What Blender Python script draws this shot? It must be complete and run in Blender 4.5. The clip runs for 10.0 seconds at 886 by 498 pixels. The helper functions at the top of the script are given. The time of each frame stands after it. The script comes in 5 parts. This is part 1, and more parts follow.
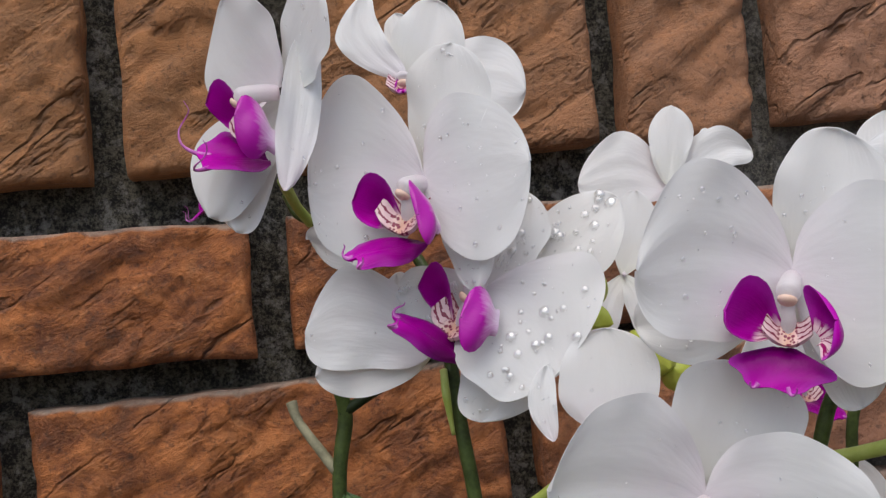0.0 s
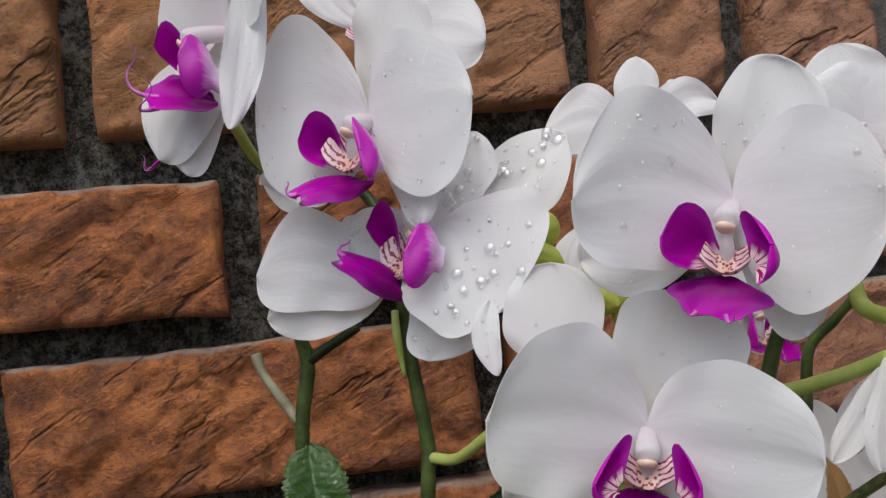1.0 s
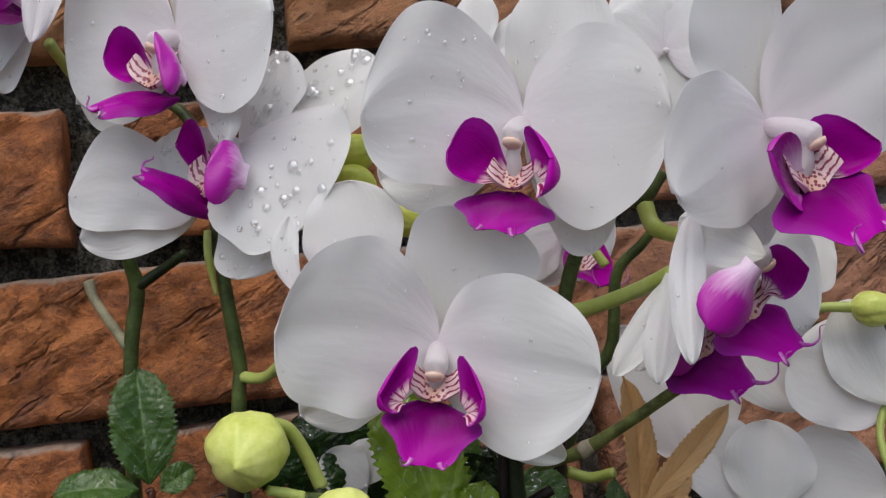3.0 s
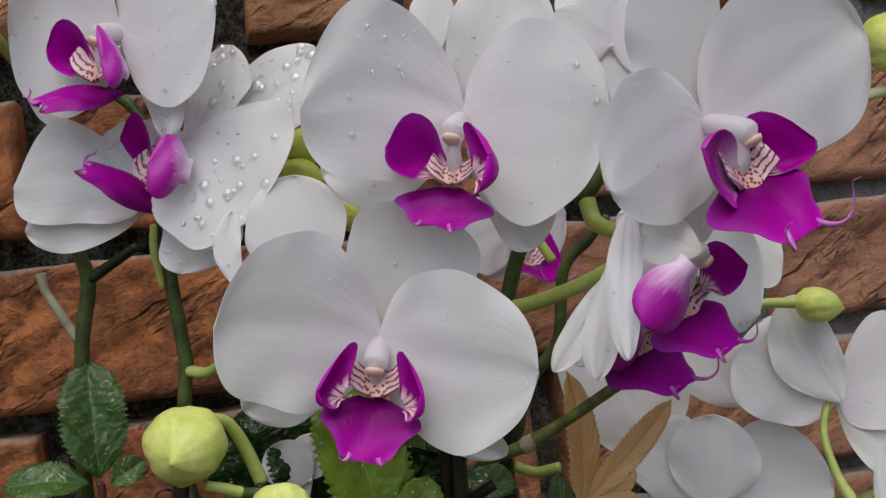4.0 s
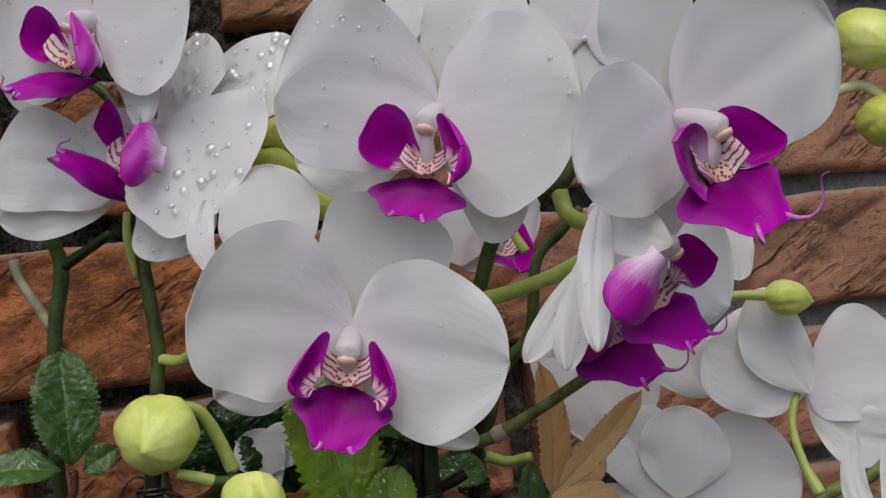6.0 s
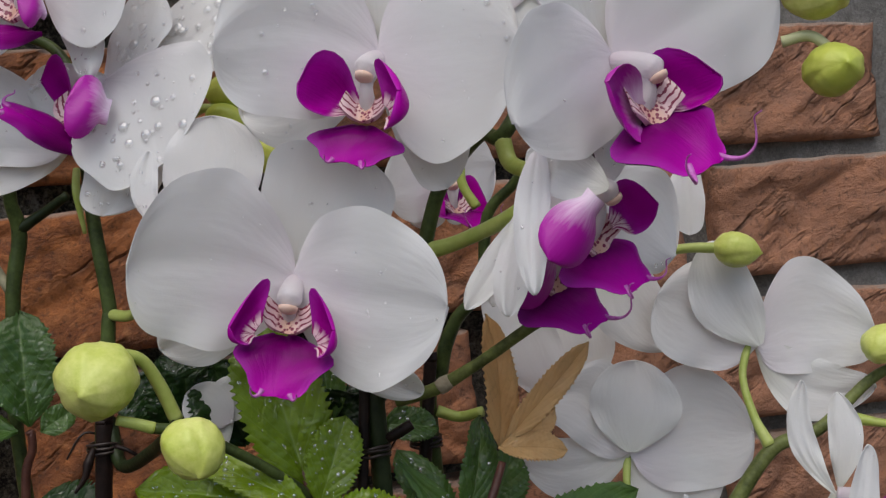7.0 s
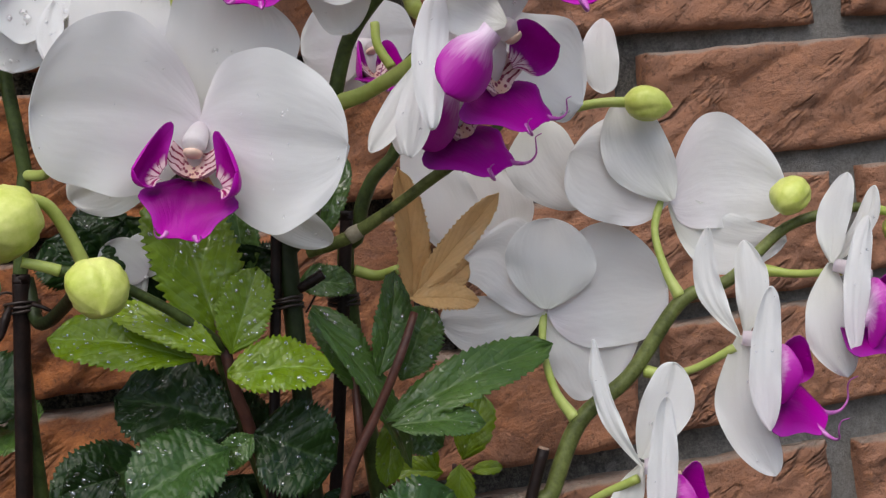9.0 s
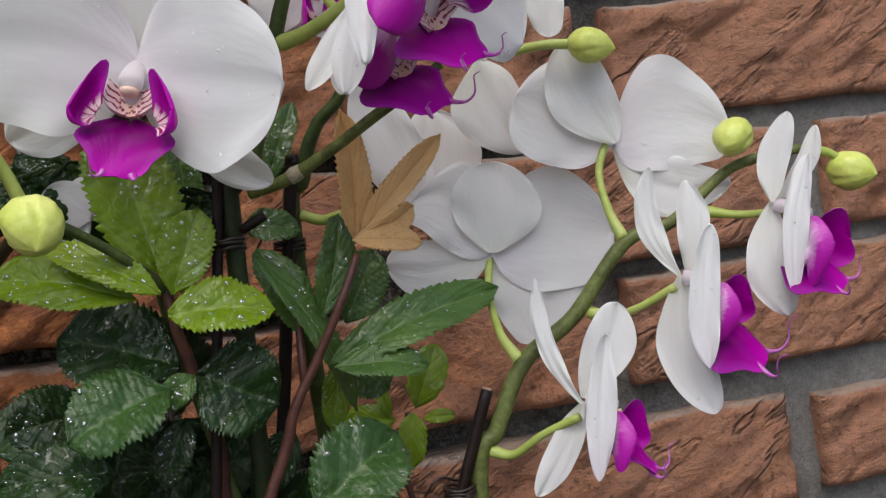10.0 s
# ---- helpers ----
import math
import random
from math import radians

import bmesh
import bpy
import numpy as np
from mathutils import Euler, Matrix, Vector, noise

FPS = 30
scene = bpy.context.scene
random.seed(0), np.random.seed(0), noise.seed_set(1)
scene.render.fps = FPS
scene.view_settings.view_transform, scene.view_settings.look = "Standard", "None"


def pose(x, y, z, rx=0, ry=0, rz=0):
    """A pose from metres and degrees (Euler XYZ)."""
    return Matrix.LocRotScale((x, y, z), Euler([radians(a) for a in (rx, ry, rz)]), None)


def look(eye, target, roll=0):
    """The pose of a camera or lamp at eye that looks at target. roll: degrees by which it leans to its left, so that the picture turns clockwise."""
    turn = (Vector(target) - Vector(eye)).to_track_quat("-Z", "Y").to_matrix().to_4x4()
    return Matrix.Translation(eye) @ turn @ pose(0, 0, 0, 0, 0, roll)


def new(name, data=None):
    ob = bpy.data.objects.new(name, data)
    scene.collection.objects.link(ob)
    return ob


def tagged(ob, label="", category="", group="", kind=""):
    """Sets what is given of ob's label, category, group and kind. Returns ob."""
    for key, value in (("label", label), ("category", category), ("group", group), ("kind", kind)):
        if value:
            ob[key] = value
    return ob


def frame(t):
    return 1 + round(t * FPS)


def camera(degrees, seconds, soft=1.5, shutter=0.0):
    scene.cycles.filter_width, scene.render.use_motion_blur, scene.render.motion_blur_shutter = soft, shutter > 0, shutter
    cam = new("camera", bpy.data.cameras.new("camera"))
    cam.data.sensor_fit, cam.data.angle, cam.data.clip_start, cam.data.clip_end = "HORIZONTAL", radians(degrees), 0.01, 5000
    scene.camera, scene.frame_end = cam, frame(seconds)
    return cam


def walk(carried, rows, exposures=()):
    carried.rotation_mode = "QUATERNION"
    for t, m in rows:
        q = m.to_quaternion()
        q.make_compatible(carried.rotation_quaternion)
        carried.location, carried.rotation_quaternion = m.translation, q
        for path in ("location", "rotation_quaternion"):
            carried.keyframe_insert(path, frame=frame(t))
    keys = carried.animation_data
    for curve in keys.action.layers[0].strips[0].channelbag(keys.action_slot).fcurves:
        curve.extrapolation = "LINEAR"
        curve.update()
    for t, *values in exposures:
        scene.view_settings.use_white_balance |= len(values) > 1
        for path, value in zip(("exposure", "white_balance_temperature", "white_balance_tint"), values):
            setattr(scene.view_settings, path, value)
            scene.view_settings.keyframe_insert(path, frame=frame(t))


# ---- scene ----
cam = camera(39.0, 10.0, 1.3)
PATH = [
    (0, (0.10465, -0.00430, 0.39550), (0.39288, 1.97388, 0.45664), -6.082),
    (0.5, (0.11090, -0.00690, 0.38969), (0.39102, 1.97241, 0.45183), -6.416),
    (1, (0.12912, -0.00642, 0.37111), (0.37925, 1.97679, 0.43665), -6.501),
    (1.5, (0.14211, -0.01063, 0.35804), (0.38947, 1.97383, 0.38501), -6.478),
    (2, (0.15059, -0.01052, 0.34773), (0.42579, 1.97043, 0.35633), -6.368),
    (2.5, (0.16032, -0.01254, 0.34869), (0.45723, 1.96529, 0.35255), -6.243),
    (3, (0.17238, -0.01558, 0.34943), (0.51367, 1.95508, 0.35238), -5.890),
    (4.5, (0.18813, -0.01876, 0.34976), (0.55322, 1.94748, 0.32520), -5.614),
    (5, (0.18657, -0.01946, 0.35126), (0.55869, 1.94539, 0.32121), -5.364),
    (6.5, (0.19176, -0.02132, 0.34764), (0.59114, 1.93803, 0.30991), -5.308),
    (7, (0.20624, -0.02432, 0.33210), (0.59301, 1.93755, 0.29398), -5.533),
    (7.5, (0.21279, -0.02540, 0.31697), (0.60153, 1.93522, 0.24728), -5.650),
    (8, (0.21421, -0.02401, 0.30503), (0.61053, 1.93380, 0.20547), -5.759),
    (8.5, (0.21886, -0.02716, 0.30100), (0.62403, 1.92820, 0.18971), -5.884),
    (9, (0.22525, -0.03299, 0.29548), (0.63569, 1.92081, 0.17628), -6.051),
    (9.5, (0.23373, -0.03793, 0.28831), (0.64968, 1.91378, 0.15484), -6.189),
    (10, (0.23929, -0.03779, 0.28043), (0.66353, 1.91065, 0.12678), -6.315),
]
walk(cam, [(t, look(eye, target, roll)) for t, eye, target, roll in PATH],
     exposures=[(0.0, 0.16), (3.0, 0.06), (4.5, -0.12), (6.5, -0.12), (7.5, -0.06), (8.0, 0.14), (9.0, 0.24), (10.0, 0.29)])

# ---- daylight: a bright overcast sky ----
world = bpy.data.worlds.new("world")
scene.world = world
world.use_nodes = True
wt = world.node_tree
sky = wt.nodes.new("ShaderNodeTexSky")
sky.sky_type = 'NISHITA'
sky.sun_disc = False
sky.sun_elevation, sky.sun_rotation = radians(60), radians(200)
sky.air_density, sky.dust_density, sky.ozone_density = 1.0, 3.2, 1.6
wt.nodes["Background"].inputs["Strength"].default_value = 0.125
wt.links.new(sky.outputs[0], wt.nodes["Background"].inputs["Color"])
sun_data = bpy.data.lights.new("sun", 'SUN')
sun_data.energy, sun_data.angle, sun_data.color = 1.5, radians(62), (1.0, 0.972, 0.930)
sun = new("sun", sun_data)
sun.matrix_world = look((-0.3, -1.25, 3.1), (0.3, 0.4, 0.3))


# ---- materials ----
def material(name):
    m = bpy.data.materials.new(name)
    m.use_nodes = True
    nt = m.node_tree
    return m, nt, nt.nodes["Principled BSDF"]


def node(nt, kind, **values):
    n = nt.nodes.new("ShaderNode" + kind)
    for key, v in values.items():
        if key in n.bl_rna.properties:
            setattr(n, key, v)
        else:
            sock = n.inputs[key.replace("_", " ")]
            if isinstance(v, bpy.types.NodeSocket):
                nt.links.new(v, sock)
            else:
                sock.default_value = v
    return n


def coords(nt, scale=(1, 1, 1), kind="Object"):
    tc = node(nt, "TexCoord")
    mp = node(nt, "Mapping", Scale=scale)
    nt.links.new(tc.outputs[kind], mp.inputs["Vector"])
    return mp.outputs[0]


def noise_tex(nt, vec, scale, detail=4.0, rough=0.55, distort=0.0):
    return node(nt, "TexNoise", Vector=vec, Scale=scale, Detail=detail, Roughness=rough, Distortion=distort).outputs[0]


def ramp(nt, fac, stops):
    r = node(nt, "ValToRGB", Fac=fac)
    e = r.color_ramp.elements
    while len(e) < len(stops):
        e.new(0.5)
    for el, (p, c) in zip(e, stops):
        el.position, el.color = p, (*c, 1) if len(c) == 3 else c
    return r.outputs[0]


def mix(nt, fac, a, b, how='MIX'):
    n = node(nt, "MixRGB", blend_type=how)
    for key, v in (("Fac", fac), ("Color1", a), ("Color2", b)):
        if isinstance(v, bpy.types.NodeSocket):
            nt.links.new(v, n.inputs[key])
        else:
            n.inputs[key].default_value = v if key == "Fac" else (*v, 1)
    return n.outputs[0]


def calc(nt, op, a, b=0.0, c=0.0):
    n = node(nt, "Math", operation=op)
    for i, v in enumerate((a, b, c)):
        if isinstance(v, bpy.types.NodeSocket):
            nt.links.new(v, n.inputs[i])
        else:
            n.inputs[i].default_value = v
    return n.outputs[0]


def bump(nt, bsdf, height, strength, distance):
    b = node(nt, "Bump", Strength=strength, Distance=distance, Height=height)
    nt.links.new(b.outputs[0], bsdf.inputs["Normal"])
    return b.outputs[0]


def uv_split(nt):
    tc = node(nt, "TexCoord")
    s = node(nt, "SeparateXYZ", Vector=tc.outputs["UV"])
    return s.outputs[0], s.outputs[1], tc.outputs["UV"]


def petal_material(name, base, pink, through_amount):
    m, nt, p = material(name)
    u, v, uv = uv_split(nt)
    st = node(nt, "Mapping", Scale=(2.2, 22.0, 1.0), Vector=uv).outputs[0]
    veins = noise_tex(nt, st, 1.0, 3.0, 0.6)
    soft = noise_tex(nt, coords(nt), 40.0, 3.0)
    blush = ramp(nt, u, [(0.0, (1, 1, 1)), (0.16, (0.5, 0.5, 0.5)), (0.5, (0, 0, 0))])
    blotch = calc(nt, 'MULTIPLY', blush, calc(nt, 'MULTIPLY', soft, 1.25))
    col = mix(nt, blotch, base, pink)
    col = mix(nt, calc(nt, 'MULTIPLY', veins, 0.06), col, (0.80, 0.81, 0.83))
    nt.links.new(col, p.inputs["Base Color"])
    p.inputs["Roughness"].default_value = 0.50
    p.inputs["Specular IOR Level"].default_value = 0.30
    p.inputs["Sheen Weight"].default_value = 0.12
    fine = noise_tex(nt, coords(nt), 1800.0, 2.0)
    h = calc(nt, 'ADD', calc(nt, 'MULTIPLY', veins, 0.35), calc(nt, 'MULTIPLY', fine, 0.10))
    broad = noise_tex(nt, node(nt, "Mapping", Scale=(3.0, 7.0, 1.0), Vector=uv).outputs[0], 1.0, 2.0)
    h = calc(nt, 'ADD', h, calc(nt, 'MULTIPLY', broad, 2.2))
    nrm = bump(nt, p, h, 0.22, 0.0007)
    tr = node(nt, "BsdfTranslucent", Color=(0.938, 0.942, 0.938, 1))
    nt.links.new(nrm, tr.inputs["Normal"])
    mx = node(nt, "MixShader", Fac=through_amount)
    nt.links.new(p.outputs[0], mx.inputs[1])
    nt.links.new(tr.outputs[0], mx.inputs[2])
    nt.links.new(mx.outputs[0], nt.nodes["Material Output"].inputs["Surface"])
    return m


M_PETAL = petal_material("white_petal", (0.922, 0.926, 0.924), (0.92, 0.80, 0.88), 0.37)
M_SEPAL = petal_material("cream_sepal", (0.916, 0.920, 0.912), (0.89, 0.90, 0.76), 0.39)


def lip_material(name, striped):
    m, nt, p = material(name)
    u, v, uv = uv_split(nt)
    n1 = noise_tex(nt, coords(nt), 130.0, 4.0)
    st = node(nt, "Mapping", Scale=(1.6, 14.0, 1.0), Vector=uv).outputs[0]
    streak = noise_tex(nt, st, 1.5, 3.0)
    col = mix(nt, ramp(nt, n1, [(0.3, (0, 0, 0)), (0.75, (1, 1, 1))]), (0.27, 0.000, 0.200), (0.48, 0.001, 0.375))
    # darker towards the base: shade of the cupped throat painted into the magenta
    tipward = ramp(nt, u, [(0.35, (0, 0, 0)), (1.0, (1, 1, 1))])
    deep = mix(nt, 0.22 if striped else 0.62, col, (0.042, 0.0, 0.034))
    col = mix(nt, calc(nt, 'MULTIPLY', tipward, 0.75), deep, (0.54, 0.001, 0.43))
    edge = ramp(nt, calc(nt, 'ABSOLUTE', calc(nt, 'SUBTRACT', v, 0.5)), [(0.36, (0, 0, 0)), (0.5, (1, 1, 1))])
    col = mix(nt, calc(nt, 'MULTIPLY', edge, 0.35), col, (0.45, 0.05, 0.48))
    if striped:
        w = calc(nt, 'SINE', calc(nt, 'ADD', calc(nt, 'MULTIPLY', v, 34.0), calc(nt, 'MULTIPLY', streak, 11.0)))
        red = mix(nt, ramp(nt, w, [(0.35, (0, 0, 0)), (0.6, (1, 1, 1))]), (0.70, 0.50, 0.54), (0.26, 0.006, 0.10))
        near = ramp(nt, calc(nt, 'ADD', calc(nt, 'ADD', u, calc(nt, 'MULTIPLY', calc(nt, 'SUBTRACT', v, 0.35), 0.30)), calc(nt, 'MULTIPLY', streak, 0.16)), [(0.34, (1, 1, 1)), (0.46, (0, 0, 0))])
        col = mix(nt, near, col, red)
    nt.links.new(col, p.inputs["Base Color"])
    p.inputs["Roughness"].default_value = 0.30
    p.inputs["Specular IOR Level"].default_value = 0.08
    fine = noise_tex(nt, coords(nt), 900.0, 2.0)
    bump(nt, p, calc(nt, 'ADD', streak, calc(nt, 'MULTIPLY', fine, 0.2)), 0.4, 0.0006)
    return m


M_LIP = lip_material("magenta_lip", False)
M_LOBE = lip_material("magenta_striped_lobe", True)


def lobe_pale_material():
    m, nt, p = material("pale_magenta_lobe")
    u, v, uv = uv_split(nt)
    st = node(nt, "Mapping", Scale=(2.0, 10.0, 1.0), Vector=uv).outputs[0]
    streak = noise_tex(nt, st, 1.5, 3.0)
    f = calc(nt, 'ADD', calc(nt, 'SUBTRACT', 1.0, u), calc(nt, 'ADD', calc(nt, 'MULTIPLY', calc(nt, 'SUBTRACT', streak, 0.5), 0.45), calc(nt, 'MULTIPLY', calc(nt, 'SUBTRACT', v, 0.5), 0.35)))
    col = mix(nt, ramp(nt, f, [(0.46, (0, 0, 0)), (1.0, (1, 1, 1))]), (0.42, 0.002, 0.34), (0.76, 0.60, 0.76))
    nt.links.new(col, p.inputs["Base Color"])
    p.inputs["Roughness"].default_value = 0.36
    bump(nt, p, streak, 0.3, 0.0006)
    return m


M_LOBE_PALE = lobe_pale_material()


def callus_material():
    m, nt, p = material("spotted_callus")
    u, v, uv = uv_split(nt)
    side = calc(nt, 'ABSOLUTE', calc(nt, 'SUBTRACT', v, 0.5))
    vo = node(nt, "TexVoronoi", Vector=coords(nt), Scale=760.0, Randomness=1.0)
    spots = ramp(nt, vo.outputs["Distance"], [(0.40, (1, 1, 1)), (0.50, (0, 0, 0))])
    wob = noise_tex(nt, coords(nt), 500.0, 2.0)
    lines = ramp(nt, calc(nt, 'SINE', calc(nt, 'ADD', calc(nt, 'MULTIPLY', u, 24.0), calc(nt, 'MULTIPLY', wob, 7.0))), [(0.45, (0, 0, 0)), (0.62, (1, 1, 1))])
    dark = mix(nt, ramp(nt, side, [(0.20, (0, 0, 0)), (0.27, (1, 1, 1))]), spots, lines)
    cream = mix(nt, ramp(nt, side, [(0.05, (0, 0, 0)), (0.3, (1, 1, 1))]), (0.66, 0.40, 0.30), (0.70, 0.50, 0.52))
    col = mix(nt, dark, cream, (0.20, 0.008, 0.045))
    nt.links.new(col, p.inputs["Base Color"])
    p.inputs["Roughness"].default_value = 0.4
    return m


M_CALLUS = callus_material()


def simple(name, c1, c2, scale, rough, bump_scale=0.0, bump_dist=0.0005, spec=0.5, detail=5.0):
    m, nt, p = material(name)
    n1 = noise_tex(nt, coords(nt), scale, detail, 0.6)
    n2 = noise_tex(nt, coords(nt), scale * 6.0, 3.0)
    f = calc(nt, 'ADD', calc(nt, 'MULTIPLY', n1, 0.75), calc(nt, 'MULTIPLY', n2, 0.25))
    col = mix(nt, ramp(nt, f, [(0.32, (0, 0, 0)), (0.68, (1, 1, 1))]), c1, c2)
    nt.links.new(col, p.inputs["Base Color"])
    p.inputs["Roughness"].default_value = rough
    p.inputs["Specular IOR Level"].default_value = spec
    if bump_scale:
        bump(nt, p, noise_tex(nt, coords(nt), bump_scale, 4.0), 0.5, bump_dist)
    return m


M_COLUMN = petal_material("white_column", (0.82, 0.77, 0.79), (0.84, 0.66, 0.78), 0.45)
M_ANTHER = simple("peach_anther", (0.72, 0.48, 0.36), (0.80, 0.60, 0.50), 200.0, 0.5)
M_STEM = simple("green_stem", (0.022, 0.034, 0.010), (0.095, 0.135, 0.036), 110.0, 0.40, 500.0, 0.0005, 0.25)
M_STEM_OLIVE = simple("olive_stem", (0.045, 0.056, 0.014), (0.200, 0.235, 0.070), 130.0, 0.42, 500.0, 0.0005, 0.25)
M_STEM_DARK = simple("dark_green_stem", (0.008, 0.014, 0.005), (0.030, 0.045, 0.014), 80.0, 0.45, 400.0, 0.0005, 0.25)
M_PEDICEL = simple("pale_green_pedicel", (0.34, 0.43, 0.07), (0.50, 0.57, 0.17), 70.0, 0.4, 400.0)
M_PEDICEL_PALE = simple("cream_pedicel", (0.55, 0.58, 0.30), (0.66, 0.67, 0.42), 70.0, 0.4, 400.0)
M_BUD = simple("yellow_green_bud", (0.50, 0.59, 0.08), (0.77, 0.80, 0.27), 90.0, 0.38, 600.0, 0.0003)
M_BUD_GREEN = simple("green_bud", (0.44, 0.53, 0.05), (0.64, 0.68, 0.15), 55.0, 0.38, 600.0, 0.0003)
M_TWIG = simple("dry_twig", (0.16, 0.15, 0.09), (0.34, 0.32, 0.20), 120.0, 0.75, 500.0)
M_REDSTEM = simple("red_brown_shoot", (0.050, 0.016, 0.012), (0.13, 0.048, 0.030), 120.0, 0.5, 500.0)
M_STAKE = simple("dark_wet_stake", (0.006, 0.004, 0.004), (0.026, 0.015, 0.012), 140.0, 0.45, 600.0, 0.0005, 0.2)
M_WIRE = simple("dark_wire", (0.012, 0.008, 0.007), (0.04, 0.025, 0.02), 300.0, 0.4)
M_TENDRIL = simple("pale_lilac_tendril", (0.42, 0.02, 0.36), (0.64, 0.26, 0.60), 300.0, 0.4)
M_CUT = simple("cut_wood", (0.26, 0.15, 0.10), (0.38, 0.26, 0.19), 300.0, 0.8)
M_NODE = simple("dry_node_sheath", (0.24, 0.20, 0.13), (0.40, 0.36, 0.26), 200.0, 0.7, 700.0)


def leaf_material(name, dark, light, vein, rough, wet=0.3, thin=0.22):
    m, nt, p = material(name)
    u, v, uv = uv_split(nt)
    side = calc(nt, 'ABSOLUTE', calc(nt, 'SUBTRACT', v, 0.5))
    wob = noise_tex(nt, coords(nt), 70.0, 3.0)
    ph = calc(nt, 'ADD', calc(nt, 'SUBTRACT', calc(nt, 'MULTIPLY', u, 7.5), calc(nt, 'MULTIPLY', side, 7.0)), calc(nt, 'MULTIPLY', wob, 0.6))
    tri = calc(nt, 'ABSOLUTE', calc(nt, 'SUBTRACT', calc(nt, 'FRACT', ph), 0.5))
    lat = ramp(nt, calc(nt, 'SUBTRACT', 0.5, tri), [(0.0, (1, 1, 1)), (0.09, (0, 0, 0))])
    net = node(nt, "TexVoronoi", Vector=coords(nt), Scale=520.0, feature='DISTANCE_TO_EDGE').outputs["Distance"]
    netl = ramp(nt, net, [(0.0, (1, 1, 1)), (0.12, (0, 0, 0))])
    midrib = ramp(nt, side, [(0.0, (1, 1, 1)), (0.03, (0, 0, 0))])
    big = noise_tex(nt, coords(nt), 45.0, 5.0)
    oi = node(nt, "ObjectInfo").outputs["Random"]
    f = calc(nt, 'ADD', calc(nt, 'MULTIPLY', big, 0.8), calc(nt, 'MULTIPLY', oi, 0.25))
    col = mix(nt, ramp(nt, f, [(0.3, (0, 0, 0)), (0.8, (1, 1, 1))]), dark, light)
    col = mix(nt, calc(nt, 'MULTIPLY', netl, 0.08), col, vein)
    col = mix(nt, calc(nt, 'MULTIPLY', lat, 0.28), col, vein)
    col = mix(nt, calc(nt, 'MULTIPLY', midrib, 0.8), col, vein)
    nt.links.new(col, p.inputs["Base Color"])
    p.inputs["Roughness"].default_value = rough
    p.inputs["Specular IOR Level"].default_value = 0.22
    cells = node(nt, "TexVoronoi", Vector=coords(nt), Scale=420.0).outputs["Distance"]
    h = calc(nt, 'SUBTRACT', calc(nt, 'ADD', calc(nt, 'MULTIPLY', ramp(nt, tri, [(0.0, (1, 1, 1)), (0.25, (0.8, 0.8, 0.8)), (0.5, (0, 0, 0))]), 0.8), calc(nt, 'MULTIPLY', wob, 1.2)), calc(nt, 'ADD', midrib, calc(nt, 'MULTIPLY', cells, 0.35)))
    # rain lies on the blade in winding runnels, with a thin film between them
    run = calc(nt, 'ABSOLUTE', calc(nt, 'SUBTRACT', noise_tex(nt, coords(nt), 75.0, 2.0, 0.5, 1.4), 0.5))
    film = ramp(nt, run, [(0.012, (1, 1, 1)), (0.05, (0, 0, 0))])
    nt.links.new(calc(nt, 'ADD', wet, calc(nt, 'MULTIPLY', film, 0.8)), p.inputs["Coat Weight"])
    ripple = node(nt, "Bump", Strength=1.0, Distance=0.0009, Height=film)
    nt.links.new(ripple.outputs[0], p.inputs["Coat Normal"])
    p.inputs["Coat Roughness"].default_value = 0.03
    p.inputs["Coat IOR"].default_value = 1.6
    crinkle = noise_tex(nt, coords(nt), 300.0, 3.0, 0.55, 0.9)
    h = calc(nt, 'ADD', h, calc(nt, 'MULTIPLY', crinkle, 0.9))
    nrm = bump(nt, p, h, 0.4, 0.0008)
    tr = node(nt, "BsdfTranslucent", Color=(*[min(1.6, 0.98 / max(light)) * c for c in light], 1))
    mx = node(nt, "MixShader", Fac=thin)
    nt.links.new(p.outputs[0], mx.inputs[1])
    nt.links.new(tr.outputs[0], mx.inputs[2])
    nt.links.new(mx.outputs[0], nt.nodes["Material Output"].inputs["Surface"])
    return m


M_LEAF_LIME = leaf_material("lime_leaf", (0.120, 0.215, 0.003), (0.270, 0.390, 0.010), (0.30, 0.45, 0.06), 0.26)
M_LEAF_MID = leaf_material("mid_green_leaf", (0.042, 0.102, 0.017), (0.120, 0.222, 0.044), (0.18, 0.29, 0.09), 0.3, 0.35)
M_LEAF_FRESH = leaf_material("fresh_green_leaf", (0.095, 0.175, 0.006), (0.235, 0.360, 0.020), (0.30, 0.42, 0.10), 0.3)
# dark green taken near black: shade inside the foliage is painted into it
M_LEAF_DARK_SHADED = leaf_material("shaded_dark_green_leaf", (0.006, 0.020, 0.004), (0.024, 0.064, 0.011), (0.05, 0.10, 0.025), 0.36, 0.12)
M_LEAF_WET = leaf_material("wet_green_leaf", (0.022, 0.066, 0.012), (0.072, 0.150, 0.034), (0.11, 0.20, 0.06), 0.30, 0.3)
M_LEAF_BROWN = leaf_material("bronze_leaf", (0.68, 0.42, 0.17), (0.92, 0.68, 0.36), (0.58, 0.34, 0.14), 0.5, 0.1, 0.40)


